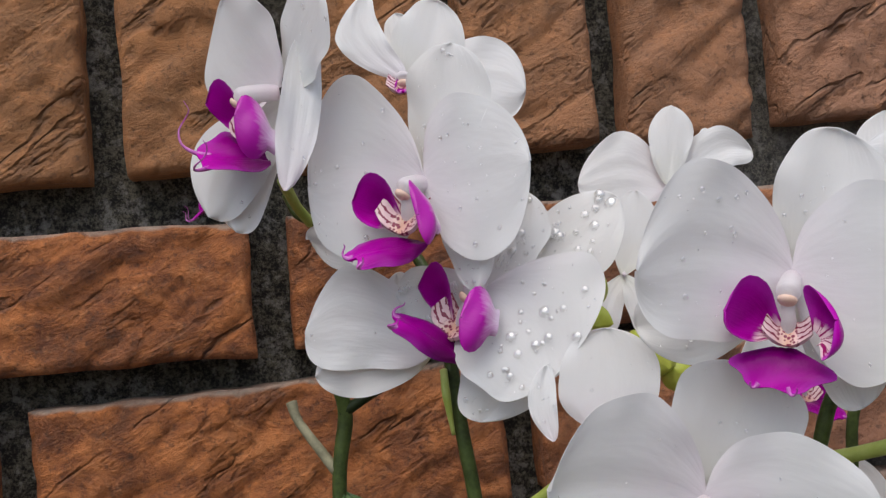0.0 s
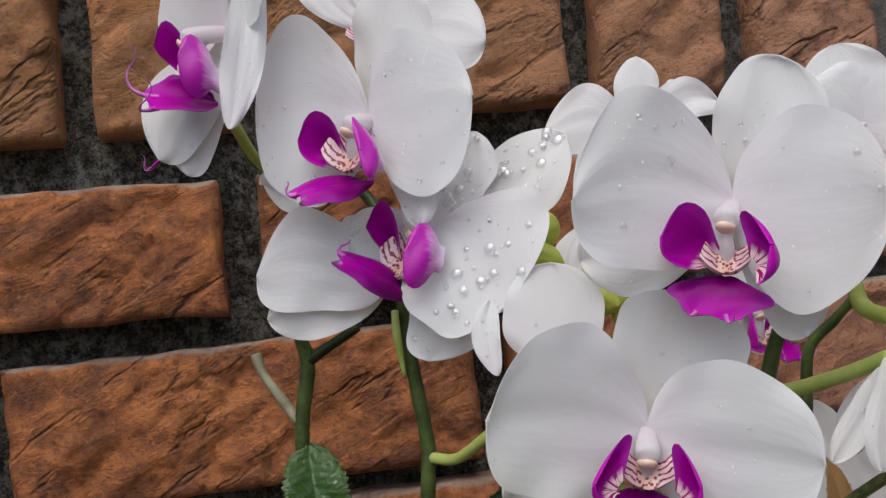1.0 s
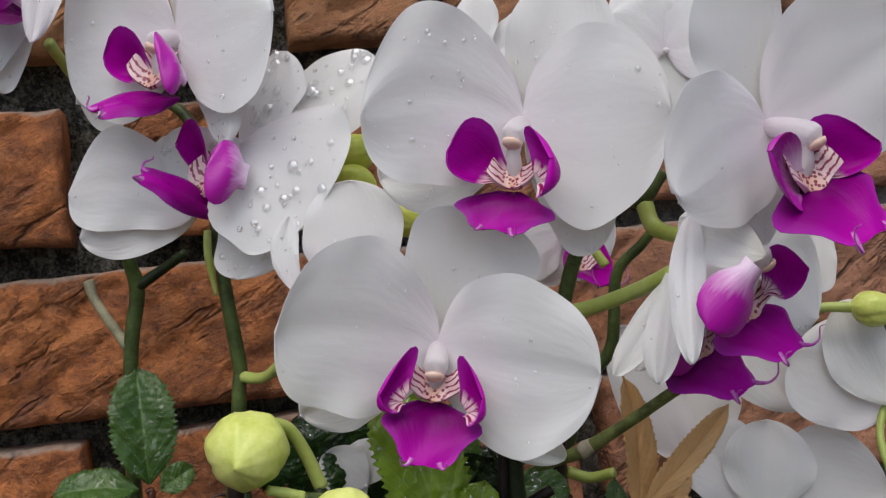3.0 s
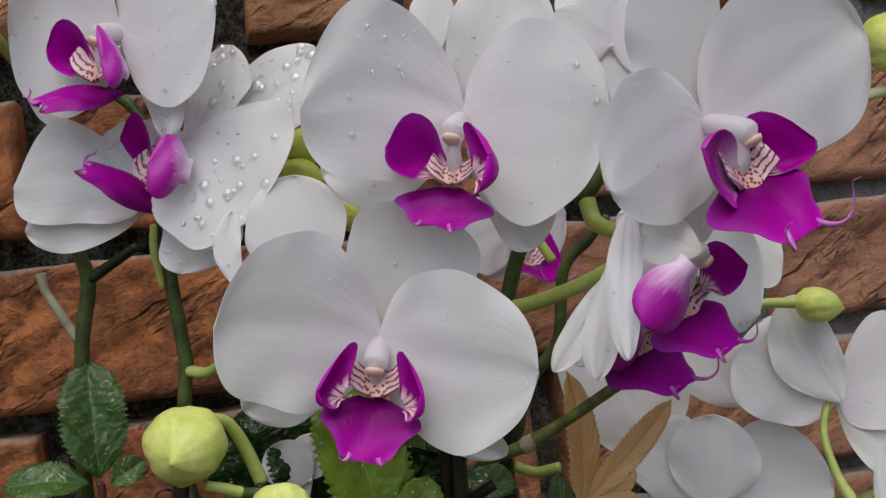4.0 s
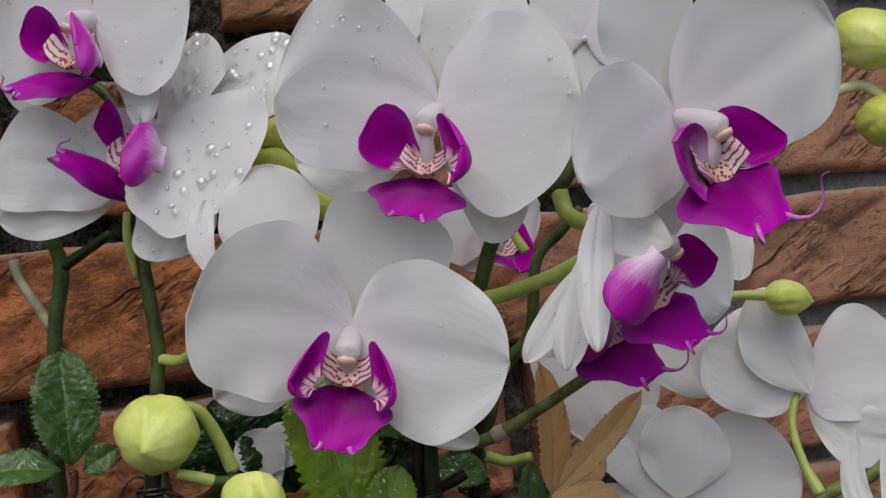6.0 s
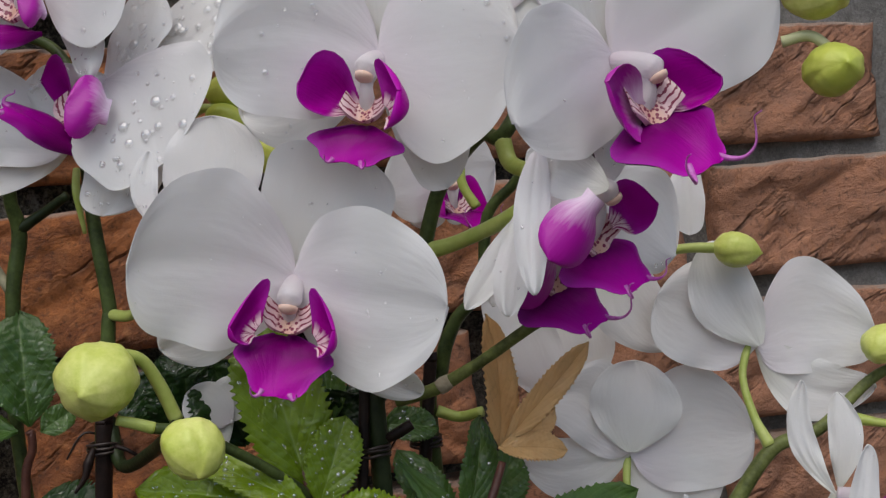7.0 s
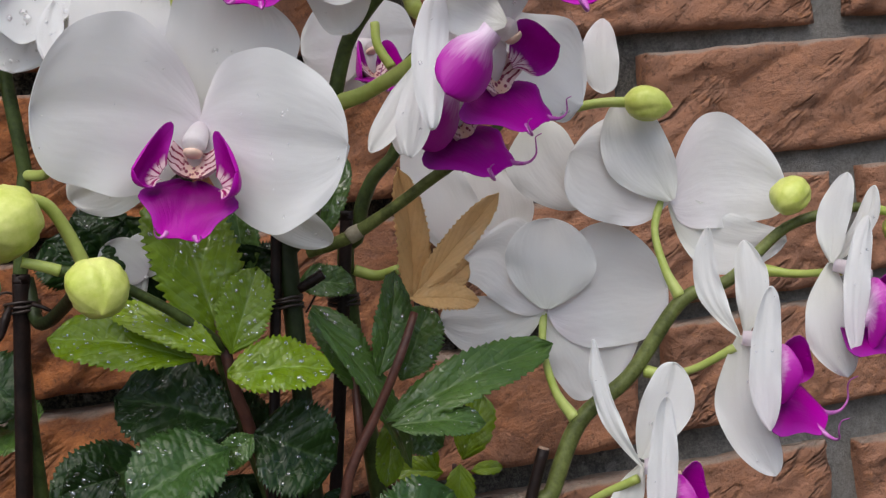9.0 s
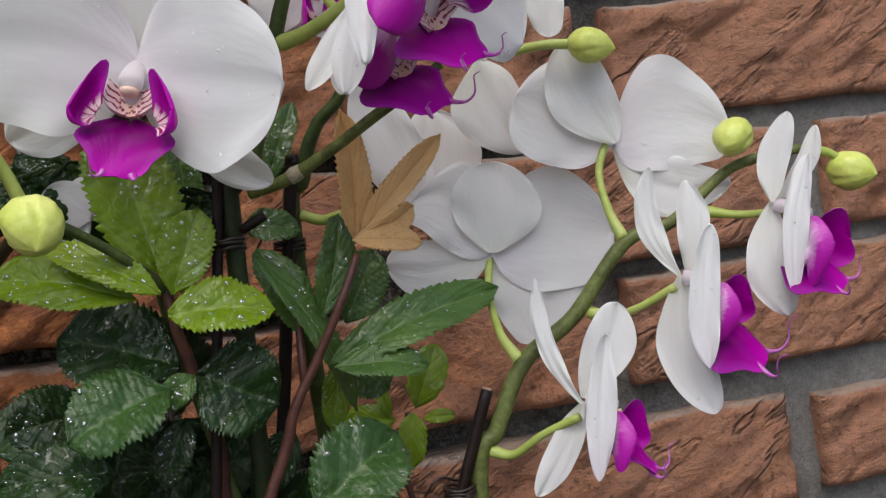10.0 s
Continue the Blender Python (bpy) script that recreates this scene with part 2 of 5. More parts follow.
def water_material():
    m, nt, p = material("water_drop")
    nt.nodes.remove(p)
    clear = node(nt, "BsdfTransparent", Color=(1, 1, 1, 1))
    shine = node(nt, "BsdfGlossy", Color=(1, 1, 1, 1), Roughness=0.03)
    rim = node(nt, "LayerWeight", Blend=0.22).outputs["Fresnel"]
    mx = node(nt, "MixShader", Fac=calc(nt, 'MULTIPLY_ADD', rim, 0.25, 0.20))
    nt.links.new(clear.outputs[0], mx.inputs[1])
    nt.links.new(shine.outputs[0], mx.inputs[2])
    nt.links.new(mx.outputs[0], nt.nodes["Material Output"].inputs["Surface"])
    return m


M_WATER = water_material()


def brick_material():
    m, nt, p = material("rough_fired_brick")
    geo = node(nt, "NewGeometry").outputs["Position"]
    oi = node(nt, "ObjectInfo").outputs["Random"]
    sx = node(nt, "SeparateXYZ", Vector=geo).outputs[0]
    big = noise_tex(nt, geo, 14.0, 6.0, 0.65)
    mid = noise_tex(nt, geo, 75.0, 7.0, 0.75, 0.15)
    fine = noise_tex(nt, geo, 600.0, 4.0, 0.7)
    col = mix(nt, ramp(nt, mid, [(0.33, (0, 0, 0)), (0.64, (1, 1, 1))]), (0.135, 0.032, 0.008), (0.58, 0.190, 0.046))
    flake = noise_tex(nt, node(nt, "Mapping", Rotation=(0, radians(25), 0), Scale=(0.6, 1.0, 1.2), Vector=geo).outputs[0], 36.0, 8.0, 0.68, 0.6)
    col = mix(nt, calc(nt, 'MULTIPLY', ramp(nt, flake, [(0.36, (1, 1, 1)), (0.56, (0, 0, 0))]), 0.62), col, (0.085, 0.030, 0.016))
    col = mix(nt, calc(nt, 'MULTIPLY', ramp(nt, flake, [(0.52, (0, 0, 0)), (0.66, (1, 1, 1))]), 0.6), col, (0.68, 0.255, 0.080))
    col = mix(nt, calc(nt, 'MULTIPLY', oi, 0.3), col, (0.30, 0.125, 0.045))
    sz = node(nt, "SeparateXYZ", Vector=geo).outputs[2]
    tan = ramp(nt, sz, [(0.450, (0, 0, 0)), (0.455, (1, 1, 1))])
    col = mix(nt, calc(nt, 'MULTIPLY', tan, 0.55), col, (0.40, 0.205, 0.085))
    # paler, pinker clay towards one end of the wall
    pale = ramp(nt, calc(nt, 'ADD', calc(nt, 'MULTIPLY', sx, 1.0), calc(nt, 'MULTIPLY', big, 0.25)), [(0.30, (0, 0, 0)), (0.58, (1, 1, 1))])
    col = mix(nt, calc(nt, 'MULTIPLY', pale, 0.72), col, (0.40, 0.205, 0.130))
    slant = node(nt, "Mapping", Rotation=(0, radians(33), 0), Vector=geo).outputs[0]
    streak = noise_tex(nt, node(nt, "Mapping", Scale=(0.45, 1.0, 1.7), Vector=slant).outputs[0], 30.0, 8.0, 0.75, 0.25)
    soot = ramp(nt, streak, [(0.30, (1, 1, 1)), (0.43, (0, 0, 0))])
    soot = calc(nt, 'MULTIPLY', soot, calc(nt, 'SUBTRACT', 0.60, calc(nt, 'MULTIPLY', tan, 0.20)))
    col = mix(nt, soot, col, (0.030, 0.016, 0.009))
    cv = node(nt, "Mapping", Scale=(0.4, 1.0, 1.6), Vector=slant).outputs[0]
    line = calc(nt, 'ABSOLUTE', calc(nt, 'SUBTRACT', noise_tex(nt, cv, 17.0, 4.0, 0.6, 0.1), 0.5))
    crack = calc(nt, 'MULTIPLY', ramp(nt, line, [(0.0, (1, 1, 1)), (0.012, (0.7, 0.7, 0.7)), (0.03, (0, 0, 0))]), ramp(nt, big, [(0.46, (0, 0, 0)), (0.60, (1, 1, 1))]))
    col = mix(nt, calc(nt, 'MULTIPLY', crack, 0.5), col, (0.018, 0.010, 0.006))
    pits = ramp(nt, noise_tex(nt, geo, 260.0, 4.0, 0.75), [(0.34, (1, 1, 1)), (0.46, (0, 0, 0))])
    col = mix(nt, calc(nt, 'MULTIPLY', pits, 0.6), col, (0.06, 0.025, 0.012))
    dust = ramp(nt, fine, [(0.60, (0, 0, 0)), (0.8, (1, 1, 1))])
    col = mix(nt, calc(nt, 'MULTIPLY', dust, 0.25), col, (0.50, 0.30, 0.18))
    fleck = ramp(nt, noise_tex(nt, geo, 120.0, 5.0, 0.7, 0.4), [(0.56, (0, 0, 0)), (0.70, (1, 1, 1))])
    col = mix(nt, calc(nt, 'MULTIPLY', fleck, 0.45), col, (0.56, 0.24, 0.095))
    nz = node(nt, "SeparateXYZ", Vector=node(nt, "NewGeometry").outputs["Normal"]).outputs[2]
    lime = calc(nt, 'MULTIPLY', ramp(nt, nz, [(0.55, (0, 0, 0)), (0.8, (1, 1, 1))]), ramp(nt, mid, [(0.3, (0.35, 0.35, 0.35)), (0.6, (1, 1, 1))]))
    col = mix(nt, calc(nt, 'MULTIPLY', lime, 0.75), col, (0.34, 0.31, 0.265))
    nt.links.new(col, p.inputs["Base Color"])
    rr = node(nt, "MapRange", Value=big, To_Min=0.45, To_Max=0.85)
    nt.links.new(rr.outputs[0], p.inputs["Roughness"])
    h = calc(nt, 'ADD', calc(nt, 'MULTIPLY', mid, 1.0), calc(nt, 'ADD', calc(nt, 'MULTIPLY', fine, 0.10), calc(nt, 'MULTIPLY', streak, 1.2)))
    h = calc(nt, 'ADD', calc(nt, 'SUBTRACT', h, crack), calc(nt, 'MULTIPLY', flake, 1.6))
    bump(nt, p, h, 0.9, 0.004)
    return m


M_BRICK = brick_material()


def mortar_material():
    m, nt, p = material("mossy_mortar")
    geo = node(nt, "NewGeometry").outputs["Position"]
    sx = node(nt, "SeparateXYZ", Vector=geo).outputs[0]
    big = noise_tex(nt, geo, 25.0, 5.0, 0.6)
    mid = noise_tex(nt, geo, 170.0, 6.0, 0.8)
    fine = noise_tex(nt, geo, 620.0, 4.0, 0.75)
    f = calc(nt, 'ADD', calc(nt, 'MULTIPLY', mid, 0.55), calc(nt, 'MULTIPLY', fine, 0.45))
    dark = mix(nt, ramp(nt, f, [(0.46, (0, 0, 0)), (0.58, (1, 1, 1))]), (0.005, 0.005, 0.004), (0.150, 0.140, 0.105))
    pale = mix(nt, ramp(nt, f, [(0.30, (0, 0, 0)), (0.65, (1, 1, 1))]), (0.12, 0.11, 0.10), (0.34, 0.33, 0.31))
    dark = mix(nt, calc(nt, 'MULTIPLY', ramp(nt, noise_tex(nt, geo, 110.0, 6.0, 0.75), [(0.52, (0, 0, 0)), (0.60, (1, 1, 1))]), 0.7), dark, pale)
    side = ramp(nt, calc(nt, 'ADD', sx, calc(nt, 'MULTIPLY', big, 0.35)), [(0.50, (0, 0, 0)), (0.78, (1, 1, 1))])
    nt.links.new(mix(nt, side, dark, pale), p.inputs["Base Color"])
    p.inputs["Roughness"].default_value = 0.8
    bump(nt, p, f, 0.9, 0.005)
    return m


M_MORTAR = mortar_material()
M_SOIL = simple("dark_wet_soil", (0.03, 0.022, 0.016), (0.10, 0.078, 0.06), 30.0, 0.85, 120.0, 0.01)


# ---- mesh helpers ----
def mesh_of(name, verts, faces, uvs=None, smooth=True):
    me = bpy.data.meshes.new(name)
    me.from_pydata([tuple(v) for v in verts], [], faces)
    if uvs is not None:
        lay = me.uv_layers.new(name="UVMap")
        idx = np.empty(len(me.loops), dtype=np.int32)
        me.loops.foreach_get("vertex_index", idx)
        lay.data.foreach_set("uv", np.asarray(uvs, dtype=np.float32)[idx].ravel())
    if smooth:
        me.polygons.foreach_set("use_smooth", [True] * len(me.polygons))
    me.validate()
    return me


def part(name, me, mat, parent, label="", m=None):
    ob = new(name, me)
    if not me.materials:
        me.materials.append(mat)
    ob.parent = parent
    if m is not None:
        ob.matrix_basis = m
    return tagged(ob, label)


def thing(name, base, label, category, group=""):
    ob = new(name)
    ob.location = base
    ob.empty_display_size = 0.01
    return tagged(ob, label, category, group)


def sheet(name, fn, nu, nv, thick, even=False):
    """A thin curved blade: fn(u, v) gives rows of points for u in 0..1 along and v in -1..1 across."""
    us = np.linspace(0, 1, nu) if even else 0.99999 * np.sin(np.pi / 2 * np.linspace(0, 1, nu))
    vs = np.linspace(-1, 1, nv)
    U, V = np.meshgrid(us, vs, indexing="ij")
    P = fn(U, V)
    du = np.gradient(P, axis=0)
    dv = np.gradient(P, axis=1)
    N = np.cross(du, dv)
    ln = np.linalg.norm(N, axis=2, keepdims=True)
    mean = N.sum((0, 1)) / max(1e-12, np.linalg.norm(N.sum((0, 1))))
    N = np.where(ln > 1e-12, N / np.maximum(ln, 1e-12), mean)
    taper = (0.25 + 0.75 * (1 - np.abs(V) ** 4))[..., None]
    A, B = P + N * thick * 0.5 * taper, P - N * thick * 0.5 * taper
    n = nu * nv
    verts = np.concatenate([A.reshape(-1, 3), B.reshape(-1, 3)])
    uv1 = np.stack([U, V * 0.5 + 0.5], -1).reshape(-1, 2)
    ij = lambda i, j: i * nv + j
    faces = []
    for i in range(nu - 1):
        for j in range(nv - 1):
            a, b, c, d = ij(i, j), ij(i + 1, j), ij(i + 1, j + 1), ij(i, j + 1)
            faces.append((a, b, c, d))
            faces.append((n + d, n + c, n + b, n + a))
    rim = [ij(i, 0) for i in range(nu)] + [ij(nu - 1, j) for j in range(1, nv)] + [ij(i, nv - 1) for i in range(nu - 2, -1, -1)] + [ij(0, j) for j in range(nv - 2, 0, -1)]
    for a, b in zip(rim, rim[1:] + rim[:1]):
        faces.append((b, a, n + a, n + b))
    me = mesh_of(name, verts, faces, np.concatenate([uv1, uv1]))
    # the rim is a crisp edge
    flag = np.zeros(2 * n, dtype=bool)
    flag[rim] = True
    flag[[n + r for r in rim]] = True
    pair = np.empty(2 * len(me.edges), dtype=np.int32)
    me.edges.foreach_get("vertices", pair)
    pair = pair.reshape(-1, 2)
    me.edges.foreach_set("use_edge_sharp", flag[pair[:, 0]] & flag[pair[:, 1]] & ((pair[:, 0] < n) == (pair[:, 1] < n)))
    return me


def spline(points, steps):
    """A smooth line through the points."""
    p = [np.array(q, float) for q in points]
    if len(p) == 2:
        return [p[0] + (p[1] - p[0]) * k / steps for k in range(steps + 1)]
    p = [2 * p[0] - p[1]] + p + [2 * p[-1] - p[-2]]
    out = []
    for i in range(1, len(p) - 2):
        for k in range(steps):
            t = k / steps
            out.append(0.5 * (2 * p[i] + (p[i + 1] - p[i - 1]) * t + (2 * p[i - 1] - 5 * p[i] + 4 * p[i + 1] - p[i + 2]) * t * t
                              + (3 * p[i] - p[i - 1] - 3 * p[i + 1] + p[i + 2]) * t ** 3))
    out.append(p[-2])
    return out


def tube(name, points, radii, sides=12, steps=8, rough=0.06, smooth=True):
    line = np.array(spline(points, steps))
    rs = np.interp(np.linspace(0, 1, len(line)), np.linspace(0, 1, len(radii)), radii)
    verts, faces, uvs = [], [], []
    up = np.array((0.13, 0.2, 0.97))
    for i, q in enumerate(line):
        d = line[min(i + 1, len(line) - 1)] - line[max(i - 1, 0)]
        d /= np.linalg.norm(d)
        s = np.cross(d, up)
        if np.linalg.norm(s) < 0.1:
            s = np.cross(d, (1, 0, 0))
        s /= np.linalg.norm(s)
        w = np.cross(s, d)
        up = w if abs(d @ up) > 0.95 else up
        for k in range(sides):
            a = 2 * math.pi * k / sides
            r = rs[i] * (1 + rough * noise.noise(Vector(q * 160) + Vector((k, 0, 0))))
            verts.append(q + r * (math.cos(a) * s + math.sin(a) * w))
            uvs.append((i / len(line), k / sides))
    n = len(line)
    for i in range(n - 1):
        for k in range(sides):
            a, b = i * sides + k, i * sides + (k + 1) % sides
            faces.append((a, b, b + sides, a + sides))
    faces.append(tuple(range(sides - 1, -1, -1)))
    faces.append(tuple((n - 1) * sides + k for k in range(sides)))
    return mesh_of(name, verts, faces, uvs)



def droplets(name, spots):
    """Small flattened beads; spots are rows of (place, normal, radius)."""
    verts, faces = [], []
    for c, nrm, r in spots:
        q = Vector(nrm).to_track_quat("Z", "Y")
        k0 = len(verts)
        for i in range(5):
            ph = i / 4 * math.pi / 2
            for k in range(10):
                a = 2 * math.pi * k / 10
                v = Vector((r * math.cos(ph) * math.cos(a), r * math.cos(ph) * math.sin(a), 0.6 * r * math.sin(ph) + (-0.15 * r if i == 0 else 0)))
                verts.append(Vector(c) + q @ v)
        for i in range(4):
            for k in range(10):
                a, b = k0 + i * 10 + k, k0 + i * 10 + (k + 1) % 10
                faces.append((a, b, b + 10, a + 10))
        faces.append(tuple(k0 + k for k in range(9, -1, -1)))
    return mesh_of(name, verts, faces)


# ---- orchid flowers ----
# half-width of a blade along its length: (where it is widest, roundness of the end, width at the base, fullness)
PETAL_W, SEPAL_W = (0.54, 2.1, 0.07, 0.66), (0.60, 1.95, 0.13, 1.0)


def blade(tip, half, widths, face, lift, cup, curve, wave, seed, wide=None, skew=0.0, root=(0.0, 0.0, 0.0)):
    """A petal or sepal from its root to its tip; face is the way its front looks, lift sets it before or behind its neighbours,
    wide and skew say where it is widest and how far it leans to one side there."""
    O = np.array(root, float)
    T = np.array(tip, float) - O
    L = np.linalg.norm(T)
    n = np.array(face, float)
    n = n - T * (T @ n) / L ** 2
    n /= np.linalg.norm(n)
    s = np.cross(T / L, n)
    at, round_end, base_w, full = widths
    wide = wide or at
    rnd = np.random.RandomState(seed)
    ph = rnd.rand(5) * 6.28
    crease = rnd.uniform(0.006, 0.018)

    def fn(U, V):
        low = base_w + (1 - base_w) * np.clip(1 - (1 - np.clip(U / wide, 0, 1)) ** 2, 0, 1) ** full
        w = half * np.where(U < wide, low, np.clip(1 - np.clip((U - wide) / (1 - wide), 0, 1) ** round_end, 0, 1) ** (1 / round_end))
        lean = skew * np.where(U < wide, np.sin(np.pi / 2 * U / wide), np.cos(np.pi / 2 * (U - wide) / (1 - wide)))
        t = V * w * (1 + 0.04 * np.sin(5 * U + ph[0]) * np.sign(V) + 0.02 * np.sin(9 * U + ph[2]) + 0.014 * np.sin(14 * U + ph[4]) * np.abs(V)) + lean
        d = lift + curve * L * np.sin(np.pi * U) + cup * half * (V * w / half) ** 2
        d = d + wave * L * (np.sin(6 * U + ph[1]) * V * 0.7 + np.sin(3.5 * V + ph[2]) * U * U + 0.55 * np.sin(9 * U + 4 * V + ph[3]) * np.abs(V) ** 1.5)
        # a fold along the middle, shallow ribs that fan out, a frilled rim
        d = d - crease * L * np.exp(-(V / 0.22) ** 2) * np.sin(np.pi * np.clip(0.1 + U * 0.75, 0, 1)) * 0.6
        d = d + 0.0018 * L * np.sin(11 * V + ph[0]) * np.sin(np.pi * U) + 0.012 * L * np.sin(17 * U + 2.2 * V + ph[4]) * np.abs(V) ** 3
        return O + U[..., None] * T + t[..., None] * s + d[..., None] * n
    return fn


def lip_lobe(base, out, top, low, inward, hollow, claw):
    """An erect ear on a narrow claw; its hollow side looks inward."""
    base, out, top, low = (np.array(p, float) for p in (base, out, top, low))
    mid = base + (out - base) * 0.66
    up, down = top - mid, low - mid
    n = np.cross(out - base, up - down)
    n /= np.linalg.norm(n)
    n = n if n @ np.array(inward, float) > 0 else -n
    size = np.linalg.norm(up - down)

    def fn(U, V):
        at = (0, 0.10, 0.22, 0.36, 0.5, 0.66, 0.8, 0.9, 0.96, 0.99, 1.0)
        upper, lower = (np.maximum(np.interp(U, at, row), claw * (U < 0.6)) for row in ((0.22, 0.34, 0.54, 0.80, 0.95, 1.0, 0.95, 0.80, 0.58, 0.30, 0.02), (0.22, 0.26, 0.45, 0.76, 0.94, 1.0, 0.95, 0.80, 0.58, 0.30, 0.02)))
        w = np.where(V > 0, upper, lower)
        d = size * (-hollow * np.sin(np.pi * U) * (1 - V * V) + 0.05 * np.abs(V) ** 3 + 0.012 * np.sin(9 * U + 3 * V))
        return (base + U[..., None] * (out - base) + (w * V)[..., None] * (up - down) / 2 + (w * V * V)[..., None] * (up + down) / 2 + d[..., None] * n)
    return fn


def lip_tongue(base, left, right, tip):
    """The middle lobe: broad shoulders, a waist and a blunt end that carries the tendrils."""
    base, left, right, tip = (np.array(p, float) for p in (base, left, right, tip))
    mid = base + (tip - base) * 0.4
    a, b = left - mid, right - mid
    n = np.cross(b - a, tip - base)
    n /= np.linalg.norm(n)
    L = np.linalg.norm(tip - base)

    def fn(U, V):
        w = np.interp(U, (0, 0.08, 0.2, 0.32, 0.42, 0.5, 0.6, 0.72, 0.86, 0.95, 1.0), (0.28, 0.52, 0.86, 0.98, 1.0, 0.93, 0.78, 0.64, 0.56, 0.46, 0.28))
        d = L * (0.10 * np.sin(np.pi * U) * (1 - V * V) - 0.05 * np.exp(-(V / 0.2) ** 2) * (1 - U) + 0.02 * np.sin(8 * U + 4 * V))
        return (base + U[..., None] * (tip - base) + (w * V)[..., None] * (b - a) / 2 + (w * V * V)[..., None] * (a + b) / 2 - d[..., None] * n)
    return fn, n


# a lip of unit size: column tip, callus, then each ear (end, top, foot), then the tongue (base, shoulders, tip)
LIP = ((0, -0.25, -0.09), (0, -0.21, -0.38),
       ((-0.27, -0.40, -0.27), (-0.17, -0.25, -0.02), (-0.25, -0.38, -0.46)), ((0.27, -0.40, -0.27), (0.17, -0.25, -0.02), (0.25, -0.38, -0.46)),
       ((0, -0.17, -0.40), (-0.32, -0.38, -0.42), (0.32, -0.38, -0.42), (0, -0.62, -0.58)))


def scaled(points, k):
    return tuple(scaled(p, k) for p in points) if isinstance(points[0], tuple) else tuple(k * c for c in points)


FLOWER_PARTS = {"D": ("dorsal_sepal", SEPAL_W, 0.05), "A": ("lateral_sepal", SEPAL_W, 0.04), "B": ("lateral_sepal", SEPAL_W, 0.04),
                "L": ("petal", PETAL_W, 0.03), "R": ("petal", PETAL_W, 0.03)}


